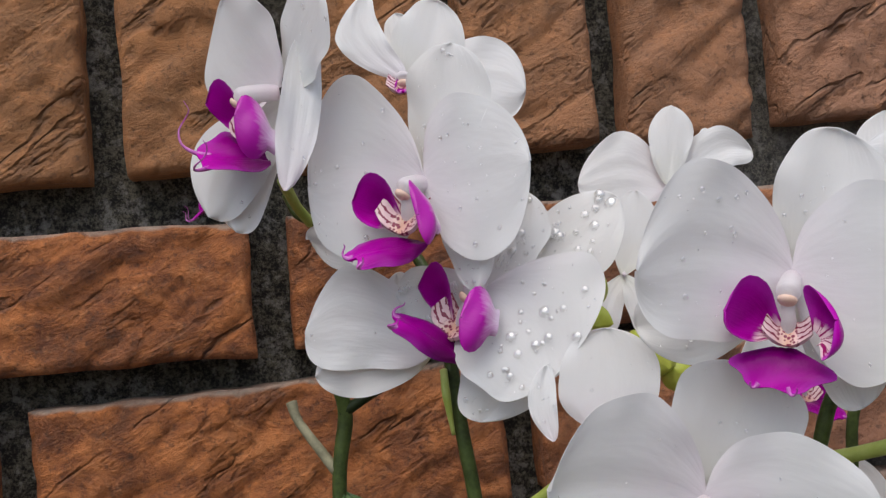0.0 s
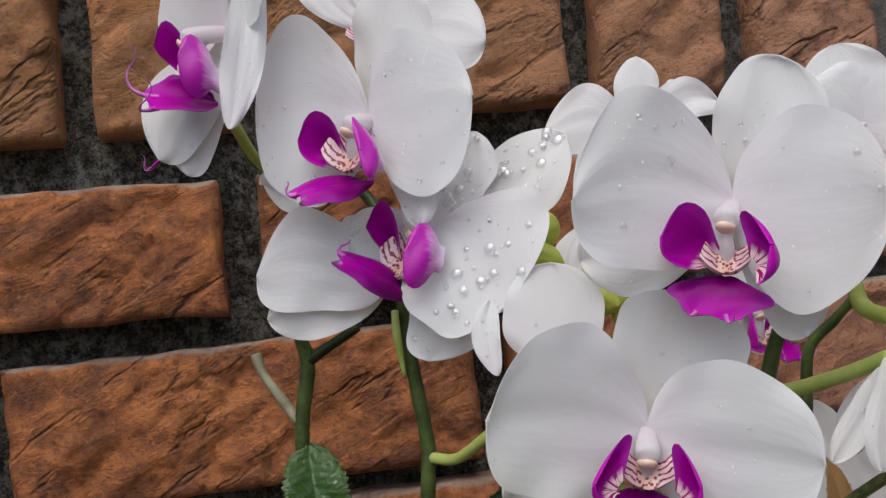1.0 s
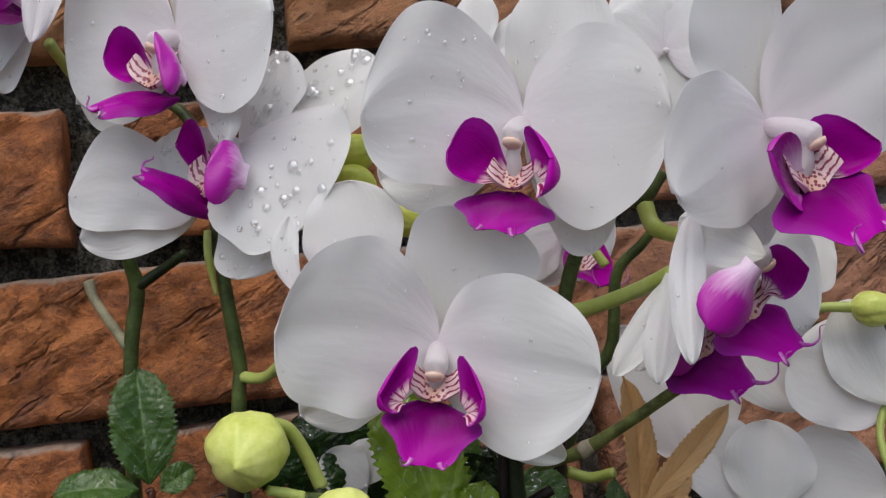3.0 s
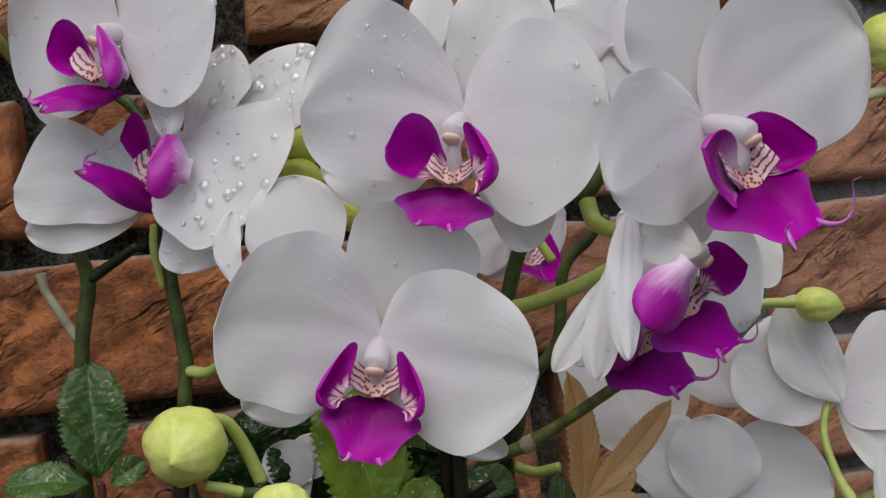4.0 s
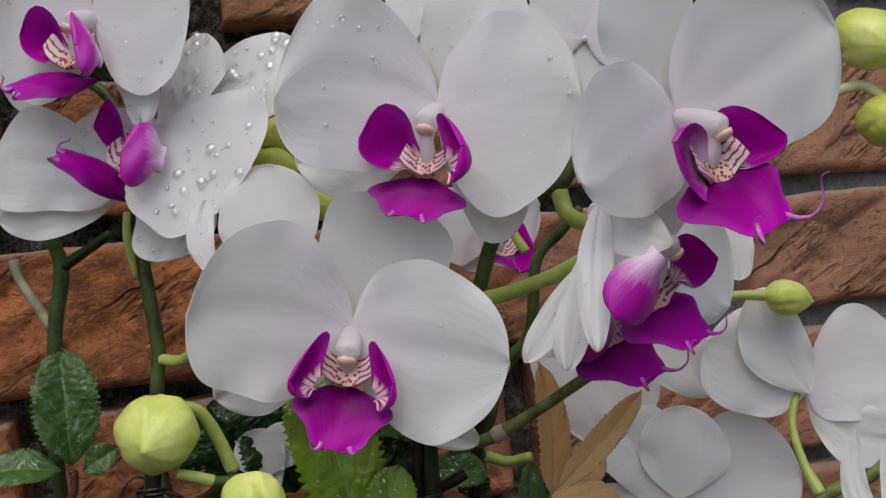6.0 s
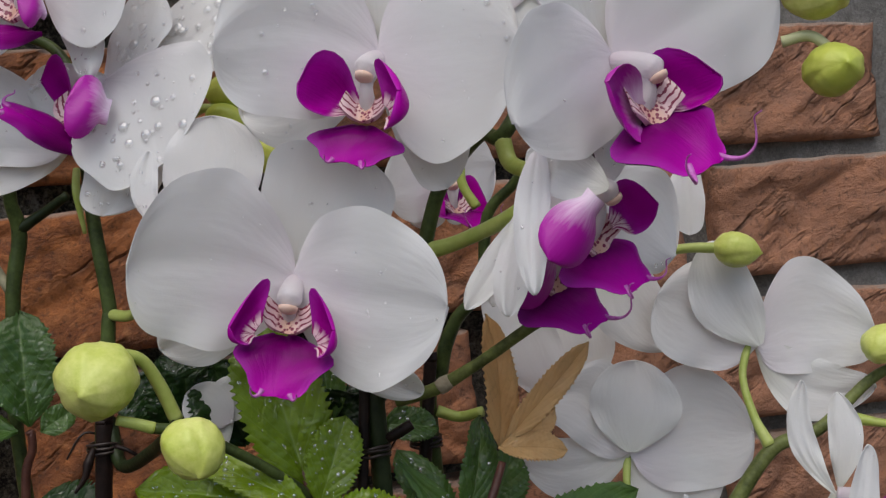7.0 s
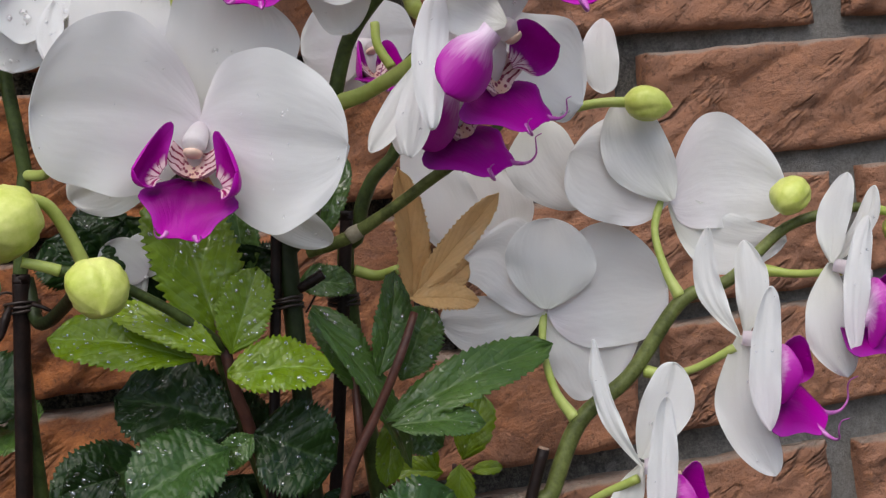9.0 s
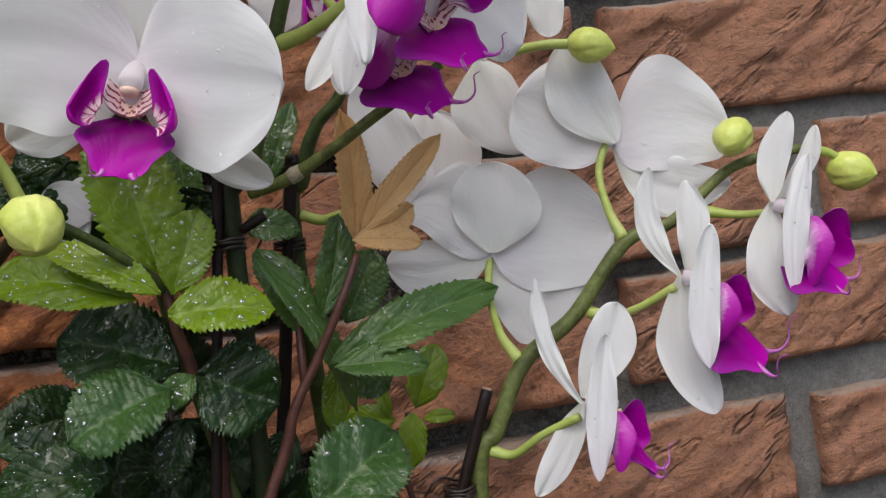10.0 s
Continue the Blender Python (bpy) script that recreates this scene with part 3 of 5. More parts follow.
def flower(plant, centre, yaw, pitch, roll, R, label, blades, lip=None, drops=0, seed=1, pale=0, wave=0.017, big=0.026, curl=1.0):
    """One bloom. blades: rows of (which, tip, half width, where widest, lean, the way its face looks or None, root); lip: as LIP, in metres."""
    turn = Matrix.Rotation(radians(yaw), 4, 'Z') @ Matrix.Rotation(radians(pitch), 4, 'X') @ Matrix.Rotation(radians(roll), 4, 'Y')
    m = Matrix.Translation(-plant.location) @ Matrix.Translation(centre) @ turn
    rnd = np.random.RandomState(seed)
    # the column carries the rest
    end = Vector(lip[0]) if lip else Vector((0, -0.08 * R, -0.02 * R))
    r = 1.0 if lip else 0.3
    col = tube("flower", [end * 0.1 + Vector((0, 0.02 * R, -0.01 * R)), end * 0.45 + Vector((0, 0, 0.008 * R)), end * 0.85 + Vector((0, 0, 0.008 * R)), end * 1.03], [r * R * q for q in (0.060, 0.066, 0.070, 0.076, 0.080, 0.070, 0.03)], 18, 6, 0.02)
    head = part("flower", col, M_COLUMN, plant, label, m)
    sheets = []
    for which, tip, half, wide, skew, face, root in blades:
        nm, wid, cup = FLOWER_PARTS[which]
        fn = blade(tip, half, wid, face or (0, -1, 0), 0.0, cup, rnd.uniform(0.0, 0.04), wave, rnd.randint(9999), wide, skew, root)
        part(nm, sheet(nm, fn, 40, 33, 0.0005), M_PETAL if nm == "petal" else M_SEPAL, head)
        sheets.append(fn)
    if lip:
        callus, tongue = np.array(lip[1]), lip[4]
        K = np.linalg.norm(np.array(tongue[3]) - np.array(tongue[0])) / 0.5
        K = min(max(K, 0.85 * R), 1.25 * R)
        e = np.array(end)
        cap = end.normalized() * 0.5 + Vector((0, -0.1, -0.8))
        part("anther_cap", droplets("anther_cap", [(e * 0.97 + np.array((0, 0, -0.035 * R)), cap, 0.064 * R)]), M_ANTHER, head, "peach-tinted anther cap")
        part("column_foot", tube("column_foot", [e * 0.55 + np.array((0, 0, -0.02 * R)), e * 0.5 + callus * 0.4, callus + np.array((0, 0.05 * K, 0.0))], (0.055 * R, 0.042 * R, 0.075 * K), 12, 5, 0.02), M_COLUMN, head)
        for sx, (out, top, low, *foot) in ((-1, lip[2]), (1, lip[3])):
            foot = foot[0] if foot else callus + np.array((sx * 0.05 * K, 0.0, -0.01 * K))
            fn = lip_lobe(foot, out, top, low, (-sx, -0.3, 0), *((0.07, 0.40) if pale == sx else (0.16, 0.0)))
            part("lip_side_lobe", sheet("lip_side_lobe", fn, 30, 21, 0.0007, True), M_LOBE_PALE if pale == sx else M_LOBE, head)
        fn, n = lip_tongue(*tongue)
        n = n if n[2] > 0 else -n
        part("lip_midlobe", sheet("lip_midlobe", fn, 30, 21, 0.0008), M_LIP, head)
        ax = np.array(tongue[3]) - np.array(tongue[0])
        ax = ax / np.linalg.norm(ax)
        across = np.array(tongue[2]) - np.array(tongue[1])
        across = across / np.linalg.norm(across)
        for sx in (-1, 1):
            q = fn(np.array([[0.97]]), np.array([[0.75 * sx]]))[0, 0]
            g = K * curl * rnd.uniform(0.55, 0.95)
            pts = [q + g * (a * ax + sx * b * across + c * n) for a, b, c in ((-0.08, -0.02, 0), (0.02, 0.03, 0.0), (0.09, 0.09, 0.03), (0.10, 0.15, 0.10), (0.05, 0.18, 0.18), (0.03, 0.17, 0.25), (0.06, 0.18, 0.31))]
            part("lip_tendril", tube("lip_tendril", pts, (0.024 * K, 0.017 * K, 0.010 * K, 0.007 * K, 0.0055 * K, 0.0045 * K, 0.003 * K), 8, 5), M_TENDRIL, head)

        def throat(U, V):
            # a spotted saddle whose sides climb towards the ears, with two blunt horns
            x = V * (0.185 - 0.03 * U) * K
            z = (-0.07 + 0.13 * U) * K + 0.12 * K * V * V + 0.03 * K * np.exp(-((np.abs(V) - 0.35) / 0.2) ** 2) * U
            f = (0.06 - 0.10 * U + 0.05 * np.abs(V)) * K + 0.012 * K * np.sin(7 * V + 3 * U)
            return callus + np.stack([x, -f, z], -1)
        part("callus", sheet("callus", throat, 15, 23, 0.0016), M_CALLUS, head)
    if drops:
        spots = []
        for k in range(drops):
            fn = sheets[rnd.randint(len(sheets))]
            u, v = rnd.uniform(0.2, 0.95), rnd.uniform(-0.85, 0.85)
            e = 1e-3
            g = lambda a, b: fn(np.array([[a]]), np.array([[b]]))[0, 0]
            q = g(u, v)
            nr = np.cross(g(u + e, v) - q, g(u, v + e) - q)
            nr /= max(np.linalg.norm(nr), 1e-12)
            nr = nr if nr[1] < 0 else -nr
            spots.append((q + nr * 0.0004, nr, R * (0.006 + big * rnd.rand() ** 3)))
        tagged(part("raindrop", droplets("raindrop", spots), M_WATER, head), "clear raindrops beaded on the petals", kind="stuff")
    return head


def bud(plant, centre, towards, length, radius, mat, label="", drops=0, name="bud", seed=0):
    """A plump pointed bud of three sepals whose margins overlap in spiral seams."""
    o = Vector((seed * 3.7 + length * 900, radius * 700, 1.3))
    nz, ns = 26, 48
    hs = np.linspace(0, 1, nz)
    prof = np.interp(hs, (0, 0.05, 0.15, 0.30, 0.48, 0.66, 0.80, 0.90, 0.96, 1.0), (0.24, 0.50, 0.80, 0.97, 1.0, 0.92, 0.72, 0.45, 0.22, 0.02))
    verts, faces, uvs = [], [], []
    for i, h in enumerate(hs):
        for k in range(ns):
            t = (3 * k / ns + 0.55 * h + 0.05 * math.sin(5 * h)) % 1.0
            # each sepal swells from its tucked edge to a keel and drops at the seam
            keel = 0.055 * math.exp(-((t - 0.55) / 0.16) ** 2) * math.sin(math.pi * min(1, 0.1 + h))
            seam = -0.075 * math.exp(-(min(t, 1 - t) / 0.045) ** 2) + 0.05 * (1 - t)
            crumple = 0.075 * noise.noise(Vector((3 * math.cos(6.283 * k / ns), 3 * math.sin(6.283 * k / ns), 2.2 * h)) + o)
            r = radius * prof[i] * (0.95 + keel + seam * (1 - 0.4 * h) + crumple)
            a = 2 * math.pi * k / ns
            verts.append((r * math.cos(a), 0.94 * r * math.sin(a), h * length + 0.03 * length * math.cos(a)))
            uvs.append((h, k / ns))
    for i in range(nz - 1):
        for k in range(ns):
            p, q = i * ns + k, i * ns + (k + 1) % ns
            faces.append((p, q, q + ns, p + ns))
    faces.append(tuple(range(ns - 1, -1, -1)))
    faces.append(tuple((nz - 1) * ns + k for k in range(ns)))
    me = mesh_of("bud", verts, faces, uvs)
    q = (Vector(towards) - Vector(centre)).to_track_quat("Z", "Y").to_matrix().to_4x4()
    m = Matrix.Translation(-plant.location) @ Matrix.Translation(centre) @ q @ Matrix.Translation((0, 0, -length / 2))
    return part(name, me, mat, plant, label, m)


def stem(plant, points, radii, mat, name="stem", label="", sides=12, steps=8):
    b = plant.location
    return part(name, tube(name, [Vector(p) - b for p in points], radii, sides, steps), mat, plant, label)


# ---- serrated leaves ----
def leaf(plant, base, tip, width, mat, face=(0.0, -1.0, 0.45), fold=0.25, arch=0.12, droop=0.05, teeth=20, label="", seed=0, name="leaf", drops=0):
    b, t = np.array(base, float), np.array(tip, float)
    a = t - b
    L = np.linalg.norm(a)
    a /= L
    n = np.array(face, float)
    n -= a * (a @ n)
    n /= np.linalg.norm(n)
    s = np.cross(a, n)
    rnd = np.random.RandomState(seed + 17)
    ph = rnd.rand(3) * 6.28
    half = width * 0.68

    def fn(U, V):
        w = half * np.interp(U, (0, 0.04, 0.12, 0.22, 0.35, 0.5, 0.65, 0.8, 0.92, 1.0), (0.05, 0.18, 0.55, 0.82, 0.97, 1.0, 0.97, 0.82, 0.52, 0.0))
        run = U * teeth + 0.25 * np.sin(7 * U + ph[0])
        saw = 1 - ((0.26 if mat is M_LEAF_BROWN else 0.15) + 0.05 * np.sin(5 * run + ph[1])) * (1 - run % 1.0) * (np.abs(V) > 0.9) * (U > 0.08)
        x = V * w * saw
        d = -fold * np.abs(x) * -1 + arch * L * np.sin(np.pi * U) * 0.6 - droop * L * U ** 3
        d = d + 0.02 * width * np.sin(11 * U + ph[0] + 5.0 * V) + 0.07 * width * np.sin(3.2 * U + ph[1]) * V
        d = d + 0.04 * width * np.sin(13 * U + ph[2]) * V * V
        q = U * 7.5 - np.abs(V) * 3.5
        d = d + 0.055 * width * (1 + 0.5 * np.sin(4 * U + ph[0])) * np.abs(np.sin(np.pi * q)) * np.sin(np.pi * np.clip(np.abs(V), 0, 1)) ** 0.7 + 0.018 * width * np.sin(31 * U + ph[1]) * np.sin(9 * V + ph[2])
        return b + U[..., None] * L * a + x[..., None] * s + d[..., None] * n
    off = np.array(plant.location)
    me = sheet(name, lambda U, V: fn(U, V) - off, teeth * 5 + 1, 17, 0.0005, True)
    ob = part(name, me, mat, plant, label)
    if drops:
        spots = []
        g = lambda u, v: fn(np.array([[u]]), np.array([[v]]))[0, 0] - off
        for k in range(drops):
            u, v = rnd.uniform(0.12, 0.92), rnd.uniform(-0.8, 0.8)
            q = g(u, v)
            nr = np.cross(g(u + 1e-3, v) - q, g(u, v + 1e-3) - q)
            nr /= max(np.linalg.norm(nr), 1e-12)
            nr = nr if nr @ n > 0 else -nr
            spots.append((q + nr * 0.0003, nr, 0.0003 + 0.0010 * rnd.rand() ** 3))
        tagged(part("raindrop", droplets("raindrop", spots), M_WATER, ob), "clear raindrops beaded on the leaf", kind="stuff")
    return ob


# ---- orchids ----
spike_one = thing("orchid_plant", (0.185, 0.45, 0.0), "white moth orchid with magenta lips on an upright spike, rain-wet", "orchid", "orchids by the wall")
# flowers of the first spike
flower(spike_one, (0.1172, 0.442, 0.4713), -65.7, 0.8, 23.7, 0.0460, 'white orchid flower turned side-on, magenta lip',
       [('L', (-0.0445, -0.0046, 0.0243), 0.027, 0.61, -0.0058, (0.0828, -0.9966, -0.0), (0.0001, -0.0009, -0.0)), ('D', (0.0194, 0.0028, 0.0393), 0.0169, 0.7, 0.0017, None, (0.0, 0.0028, 0.0)), ('R', (0.005, 0.007, 0.0218), 0.0076, 0.53, 0.0005, (0.8572, -0.1752, 0.4843), (0.0295, -0.0099, -0.0277)), ('A', (-0.0091, -0.0201, -0.0488), 0.0153, 0.6, 0.004, (0.6192, -0.6845, 0.3848), (-0.0066, 0.0073, -0.0041)), ('B', (-0.0027, -0.0118, -0.0531), 0.0126, 0.72, 0.0055, (0.6192, -0.6845, 0.3848), (-0.0087, 0.0096, -0.0054))],
       lip=((-0.0028, -0.0153, -0.0034), (0.0, -0.0098, -0.016), ((-0.016, -0.0206, -0.008), (-0.0097, -0.0164, 0.0018), (-0.0123, -0.0133, -0.0157)), ((0.0142, -0.0231, -0.0049), (0.0108, -0.0153, 0.0008), (0.0206, -0.0201, -0.0176), (0.0201, -0.0101, -0.0131)), ((0.0051, -0.0049, -0.0242), (-0.0124, -0.0143, -0.0173), (0.0174, -0.0183, -0.0243), (-0.002, -0.0276, -0.0256))), curl=1.2, seed=11, pale=1, drops=40, big=0.016)
flower(spike_one, (0.1639, 0.428, 0.433), -46.7, -2.3, 14.9, 0.0460, 'white moth orchid flower with a magenta lip, wet petals',
       [('L', (-0.0384, -0.0182, -0.0073), 0.0332, 0.6, 0.0049, (0.4081, -0.9129, 0.0), (0.0004, -0.0008, -0.0)), ('R', (0.0402, 0.004, 0.012), 0.0287, 0.41, 0.0018, (0.1395, -0.9902, 0.0), (0.0002, -0.0016, 0.0)), ('D', (0.0022, 0.0028, 0.0485), 0.0186, 0.67, 0.0035, None, (-0.0, 0.0028, 0.0)), ('A', (-0.0572, 0.0046, -0.0295), 0.0098, 0.72, -0.0077, None, (-0.0, 0.0046, -0.0)), ('B', (0.0249, 0.0051, -0.0339), 0.0102, 0.65, -0.0043, None, (-0.0, 0.0051, 0.0))],
       lip=((-0.0011, -0.0104, -0.0036), (0.0006, -0.0073, -0.0149), ((-0.0166, -0.0179, -0.0099), (-0.0093, -0.0149, 0.001), (-0.0109, -0.0144, -0.0173)), ((0.0136, -0.0181, -0.0101), (0.0058, -0.0136, 0.0012), (0.0188, -0.0165, -0.0188), (0.0148, -0.0083, -0.0127)), ((0.0058, -0.0023, -0.0208), (-0.0108, -0.0172, -0.0235), (0.0093, -0.0211, -0.0287), (-0.0014, -0.0289, -0.0281))), curl=0.42, seed=12, pale=1, drops=130, big=0.022)
flower(spike_one, (0.1831, 0.432, 0.3925), -58.4, -13.7, 24.0, 0.0470, 'white orchid flower thickly beaded with raindrops, magenta lip',
       [('R', (0.037, 0.0087, -0.0156), 0.0305, 0.53, -0.0055, (0.4129, -0.8925, 0.1817), (0.0019, -0.0041, 0.0008)), ('L', (-0.0061, 0.0068, 0.0366), 0.0104, 0.59, 0.0037, (0.4426, -0.8582, 0.2599), (0.0004, -0.0008, 0.0002)), ('D', (0.0167, 0.0275, 0.0458), 0.0151, 0.6, 0.0032, (0.4859, -0.8539, 0.1867), (-0.0033, 0.0058, -0.0013)), ('A', (-0.0304, -0.0153, -0.0147), 0.0124, 0.72, -0.0022, (0.5268, -0.8429, 0.1098), (-0.0025, 0.004, -0.0005)), ('B', (0.014, 0.0045, -0.0438), 0.0165, 0.65, -0.0073, (0.4859, -0.8539, 0.1867), (-0.0025, 0.0044, -0.001))],
       lip=((-0.0004, -0.0092, -0.0026), (0.0, -0.0074, -0.0157), ((-0.0168, -0.0173, -0.0074), (-0.0103, -0.0154, 0.0037), (-0.0067, -0.0063, -0.0175)), ((0.0144, -0.0205, -0.0076), (0.01, -0.0128, 0.0036), (0.0203, -0.0164, -0.0173), (0.017, -0.0062, -0.0065)), ((0.0042, -0.003, -0.0257), (-0.008, -0.0147, -0.0171), (0.0069, -0.0261, -0.0244), (-0.001, -0.0342, -0.0173))), curl=0.42, seed=13, pale=1, drops=300, big=0.048)
flower(spike_one, (0.1734, 0.53, 0.487), -15.0, 0.0, 0.0, 0.0460, 'white orchid flower behind the others, mostly hidden',
       [('L', (-0.015, 0.0019, 0.0386), 0.0099, 0.67, -0.0089, (0.0641, -0.9932, 0.0976), (0.0001, -0.0009, 0.0001)), ('D', (0.0175, 0.0072, 0.0334), 0.0159, 0.52, 0.0038, (0.0641, -0.9932, 0.0976), (-0.0002, 0.0027, -0.0003)), ('R', (0.0514, 0.0047, -0.0107), 0.0181, 0.72, -0.0039, (0.0641, -0.9932, 0.0976), (-0.0002, 0.0024, -0.0002)), ('A', (-0.0017, 0.0075, 0.0302), 0.0069, 0.72, 0.0008, (0.0641, -0.9932, 0.0976), (-0.0003, 0.0046, -0.0004))],
       lip=scaled(LIP, 0.012), curl=0.42, seed=14)
flower(spike_one, (0.1644, 0.452, 0.375), -20.0, 0.0, 0.0, 0.0460, 'white orchid flower seen past its wet neighbours',
       [('L', (-0.0466, -0.0072, 0.0091), 0.0191, 0.68, 0.0067, (0.1504, -0.9838, 0.0976), (0.0001, -0.0009, 0.0001)), ('A', (-0.045, -0.005, -0.0076), 0.012, 0.53, -0.0006, (0.1504, -0.9838, 0.0976), (-0.0004, 0.0026, -0.0003)), ('D', (-0.0137, 0.0065, 0.0275), 0.0074, 0.72, -0.0037, (0.1504, -0.9838, 0.0976), (-0.0009, 0.0057, -0.0006))], seed=15, drops=14, big=0.012)
flower(spike_one, (0.0920, 0.51, 0.4470), -78, 4, 0, 0.03, 'white orchid flower behind, its magenta lip tip showing',
       [('A', (0.001, 0.0012, -0.0119), 0.009, None, 0.0, None, (0.0, 0.0009, 0.0)), ('B', (-0.0197, 0.0012, -0.0078), 0.0075, None, 0.0, None, (0.0, 0.0011, 0.0)), ('D', (0.021, 0.0012, 0.0111), 0.009, None, 0.0, None, (0.0, 0.0007, 0.0))], lip=scaled(LIP, 0.0225), seed=16)
stem(spike_one, [(0.172, 0.455, 0.0), (0.164, 0.453, 0.2226), (0.1717, 0.451, 0.3018), (0.1733, 0.451, 0.3141), (0.1709, 0.452, 0.3436), (0.1701, 0.455, 0.3648), (0.1686, 0.468, 0.3935), (0.1577, 0.485, 0.4172), (0.1246, 0.495, 0.4278), (0.1169, 0.5, 0.4392)], (0.0030, 0.0028, 0.0027, 0.0027, 0.0026, 0.0024, 0.0022, 0.002, 0.0018), M_STEM, label="upright green flower spike")
stem(spike_one, [(0.1675, 0.45, 0.3416), (0.1661, 0.448, 0.3564), (0.1666, 0.452, 0.3654)], (0.0007, 0.0016, 0.0014), M_PEDICEL, "pedicel")
stem(spike_one, [(0.1256, 0.495, 0.4266), (0.1204, 0.485, 0.4331), (0.1156, 0.468, 0.4418)], (0.0022, 0.002, 0.0022), M_PEDICEL, "pedicel")
stem(spike_one, [(0.174, 0.45, 0.3109), (0.1817, 0.44, 0.3108), (0.1896, 0.425, 0.3179), (0.2012, 0.41, 0.329)], (0.0022, 0.002, 0.002, 0.002), M_PEDICEL, "pedicel")
stem(spike_one, [(0.1696, 0.449, 0.273), (0.173, 0.44, 0.2571), (0.1856, 0.415, 0.2648), (0.1948, 0.385, 0.2765)], (0.0026, 0.0024, 0.0024, 0.0022), M_STEM_DARK, "branch")

back_spike = thing("orchid_plant", (0.14, 0.535, 0.0), "slim bare orchid spike with a dry twig, close to the bricks", "orchid", "orchids by the wall")
stem(back_spike, [(0.145, 0.535, 0.0), (0.125, 0.536, 0.24), (0.1278, 0.535, 0.3136), (0.1335, 0.535, 0.3447), (0.1317, 0.532, 0.3595), (0.1329, 0.528, 0.369)], (0.0030, 0.0030, 0.0032, 0.0034, 0.0029, 0.0027), M_STEM)
stem(back_spike, [(0.1321, 0.535, 0.3465), (0.1442, 0.53, 0.3532), (0.1558, 0.522, 0.3596)], (0.0028, 0.0022, 0.002), M_STEM_DARK, "branch")
stem(back_spike, [(0.1275, 0.535, 0.3222), (0.1208, 0.545, 0.3323), (0.1135, 0.555, 0.3441), (0.1116, 0.558, 0.3519)], (0.0024, 0.0022, 0.002, 0.0026), M_TWIG, "twig", "dry greyish twig")

spike_two = thing("orchid_plant", (0.27, 0.41, 0.0), "white moth orchid with broad open flowers, magenta lips and green buds", "orchid", "orchids by the wall")
flower(spike_two, (0.2697, 0.372, 0.3877), -28.9, 1.8, 12.0, 0.0490, 'broad white orchid flower facing outwards, magenta striped lip',
       [('L', (-0.0436, -0.0292, -0.0017), 0.0285, 0.57, 0.0068, (0.5412, -0.8409, 0.0), (0.0005, -0.0008, 0.0)), ('R', (0.0474, -0.0066, 0.0064), 0.031, 0.43, 0.0029, (-0.1016, -0.9948, 0.0), (-0.0002, -0.0017, 0.0)), ('D', (0.0097, 0.0029, 0.047), 0.0174, 0.67, 0.0039, None, (-0.0, 0.0029, -0.0)), ('A', (-0.0492, 0.0049, -0.0232), 0.0146, 0.68, -0.0033, None, (0.0, 0.0049, 0.0)), ('B', (0.0251, 0.0054, -0.0398), 0.0116, 0.71, -0.003, None, (-0.0, 0.0054, -0.0))],
       lip=((0.0002, -0.0128, -0.0054), (0.0012, -0.0103, -0.0183), ((-0.0171, -0.0234, -0.0116), (-0.0093, -0.0164, -0.0004), (-0.0122, -0.0208, -0.0195)), ((0.016, -0.0221, -0.0105), (0.0062, -0.0162, -0.0016), (0.0146, -0.0248, -0.0221), (0.0112, -0.0164, -0.0172)), ((0.001, -0.0086, -0.0222), (-0.0153, -0.017, -0.0273), (0.0173, -0.0171, -0.0288), (-0.0014, -0.0175, -0.034))), curl=0.42, seed=21, drops=90, big=0.022)
flower(spike_two, (0.2371, 0.385, 0.3192), -12.3, 9.6, 12.2, 0.0510, 'broad white orchid flower with a cupped magenta lip',
       [('L', (-0.0509, -0.0169, 0.0028), 0.0294, 0.57, 0.0033, (0.2977, -0.9547, 0.0), (0.0003, -0.001, -0.0)), ('R', (0.0495, -0.0288, 0.0032), 0.0287, 0.47, 0.0012, (-0.4749, -0.88, 0.0), (-0.0008, -0.0016, 0.0)), ('D', (0.009, 0.0031, 0.0451), 0.0223, 0.72, 0.0027, None, (0.0, 0.0031, 0.0)), ('A', (-0.0429, 0.0051, -0.0301), 0.0114, 0.69, -0.0014, None, (0.0, 0.0051, -0.0)), ('B', (0.0453, 0.0056, -0.0359), 0.0081, 0.72, 0.0043, None, (0.0, 0.0056, -0.0))],
       lip=((-0.0002, -0.0126, -0.0053), (0.0002, -0.0098, -0.0121), ((-0.0169, -0.0226, -0.0124), (-0.0076, -0.0152, 0.0028), (-0.0123, -0.0209, -0.0178), (-0.0092, -0.0184, -0.0143)), ((0.0158, -0.0222, -0.0099), (0.0076, -0.0155, 0.0013), (0.0133, -0.0238, -0.0183), (0.0107, -0.0187, -0.0156)), ((-0.0003, -0.0085, -0.0169), (-0.0154, -0.0193, -0.0208), (0.0165, -0.0195, -0.0215), (-0.0005, -0.0251, -0.0325))), curl=0.42, seed=22, drops=50, big=0.014)
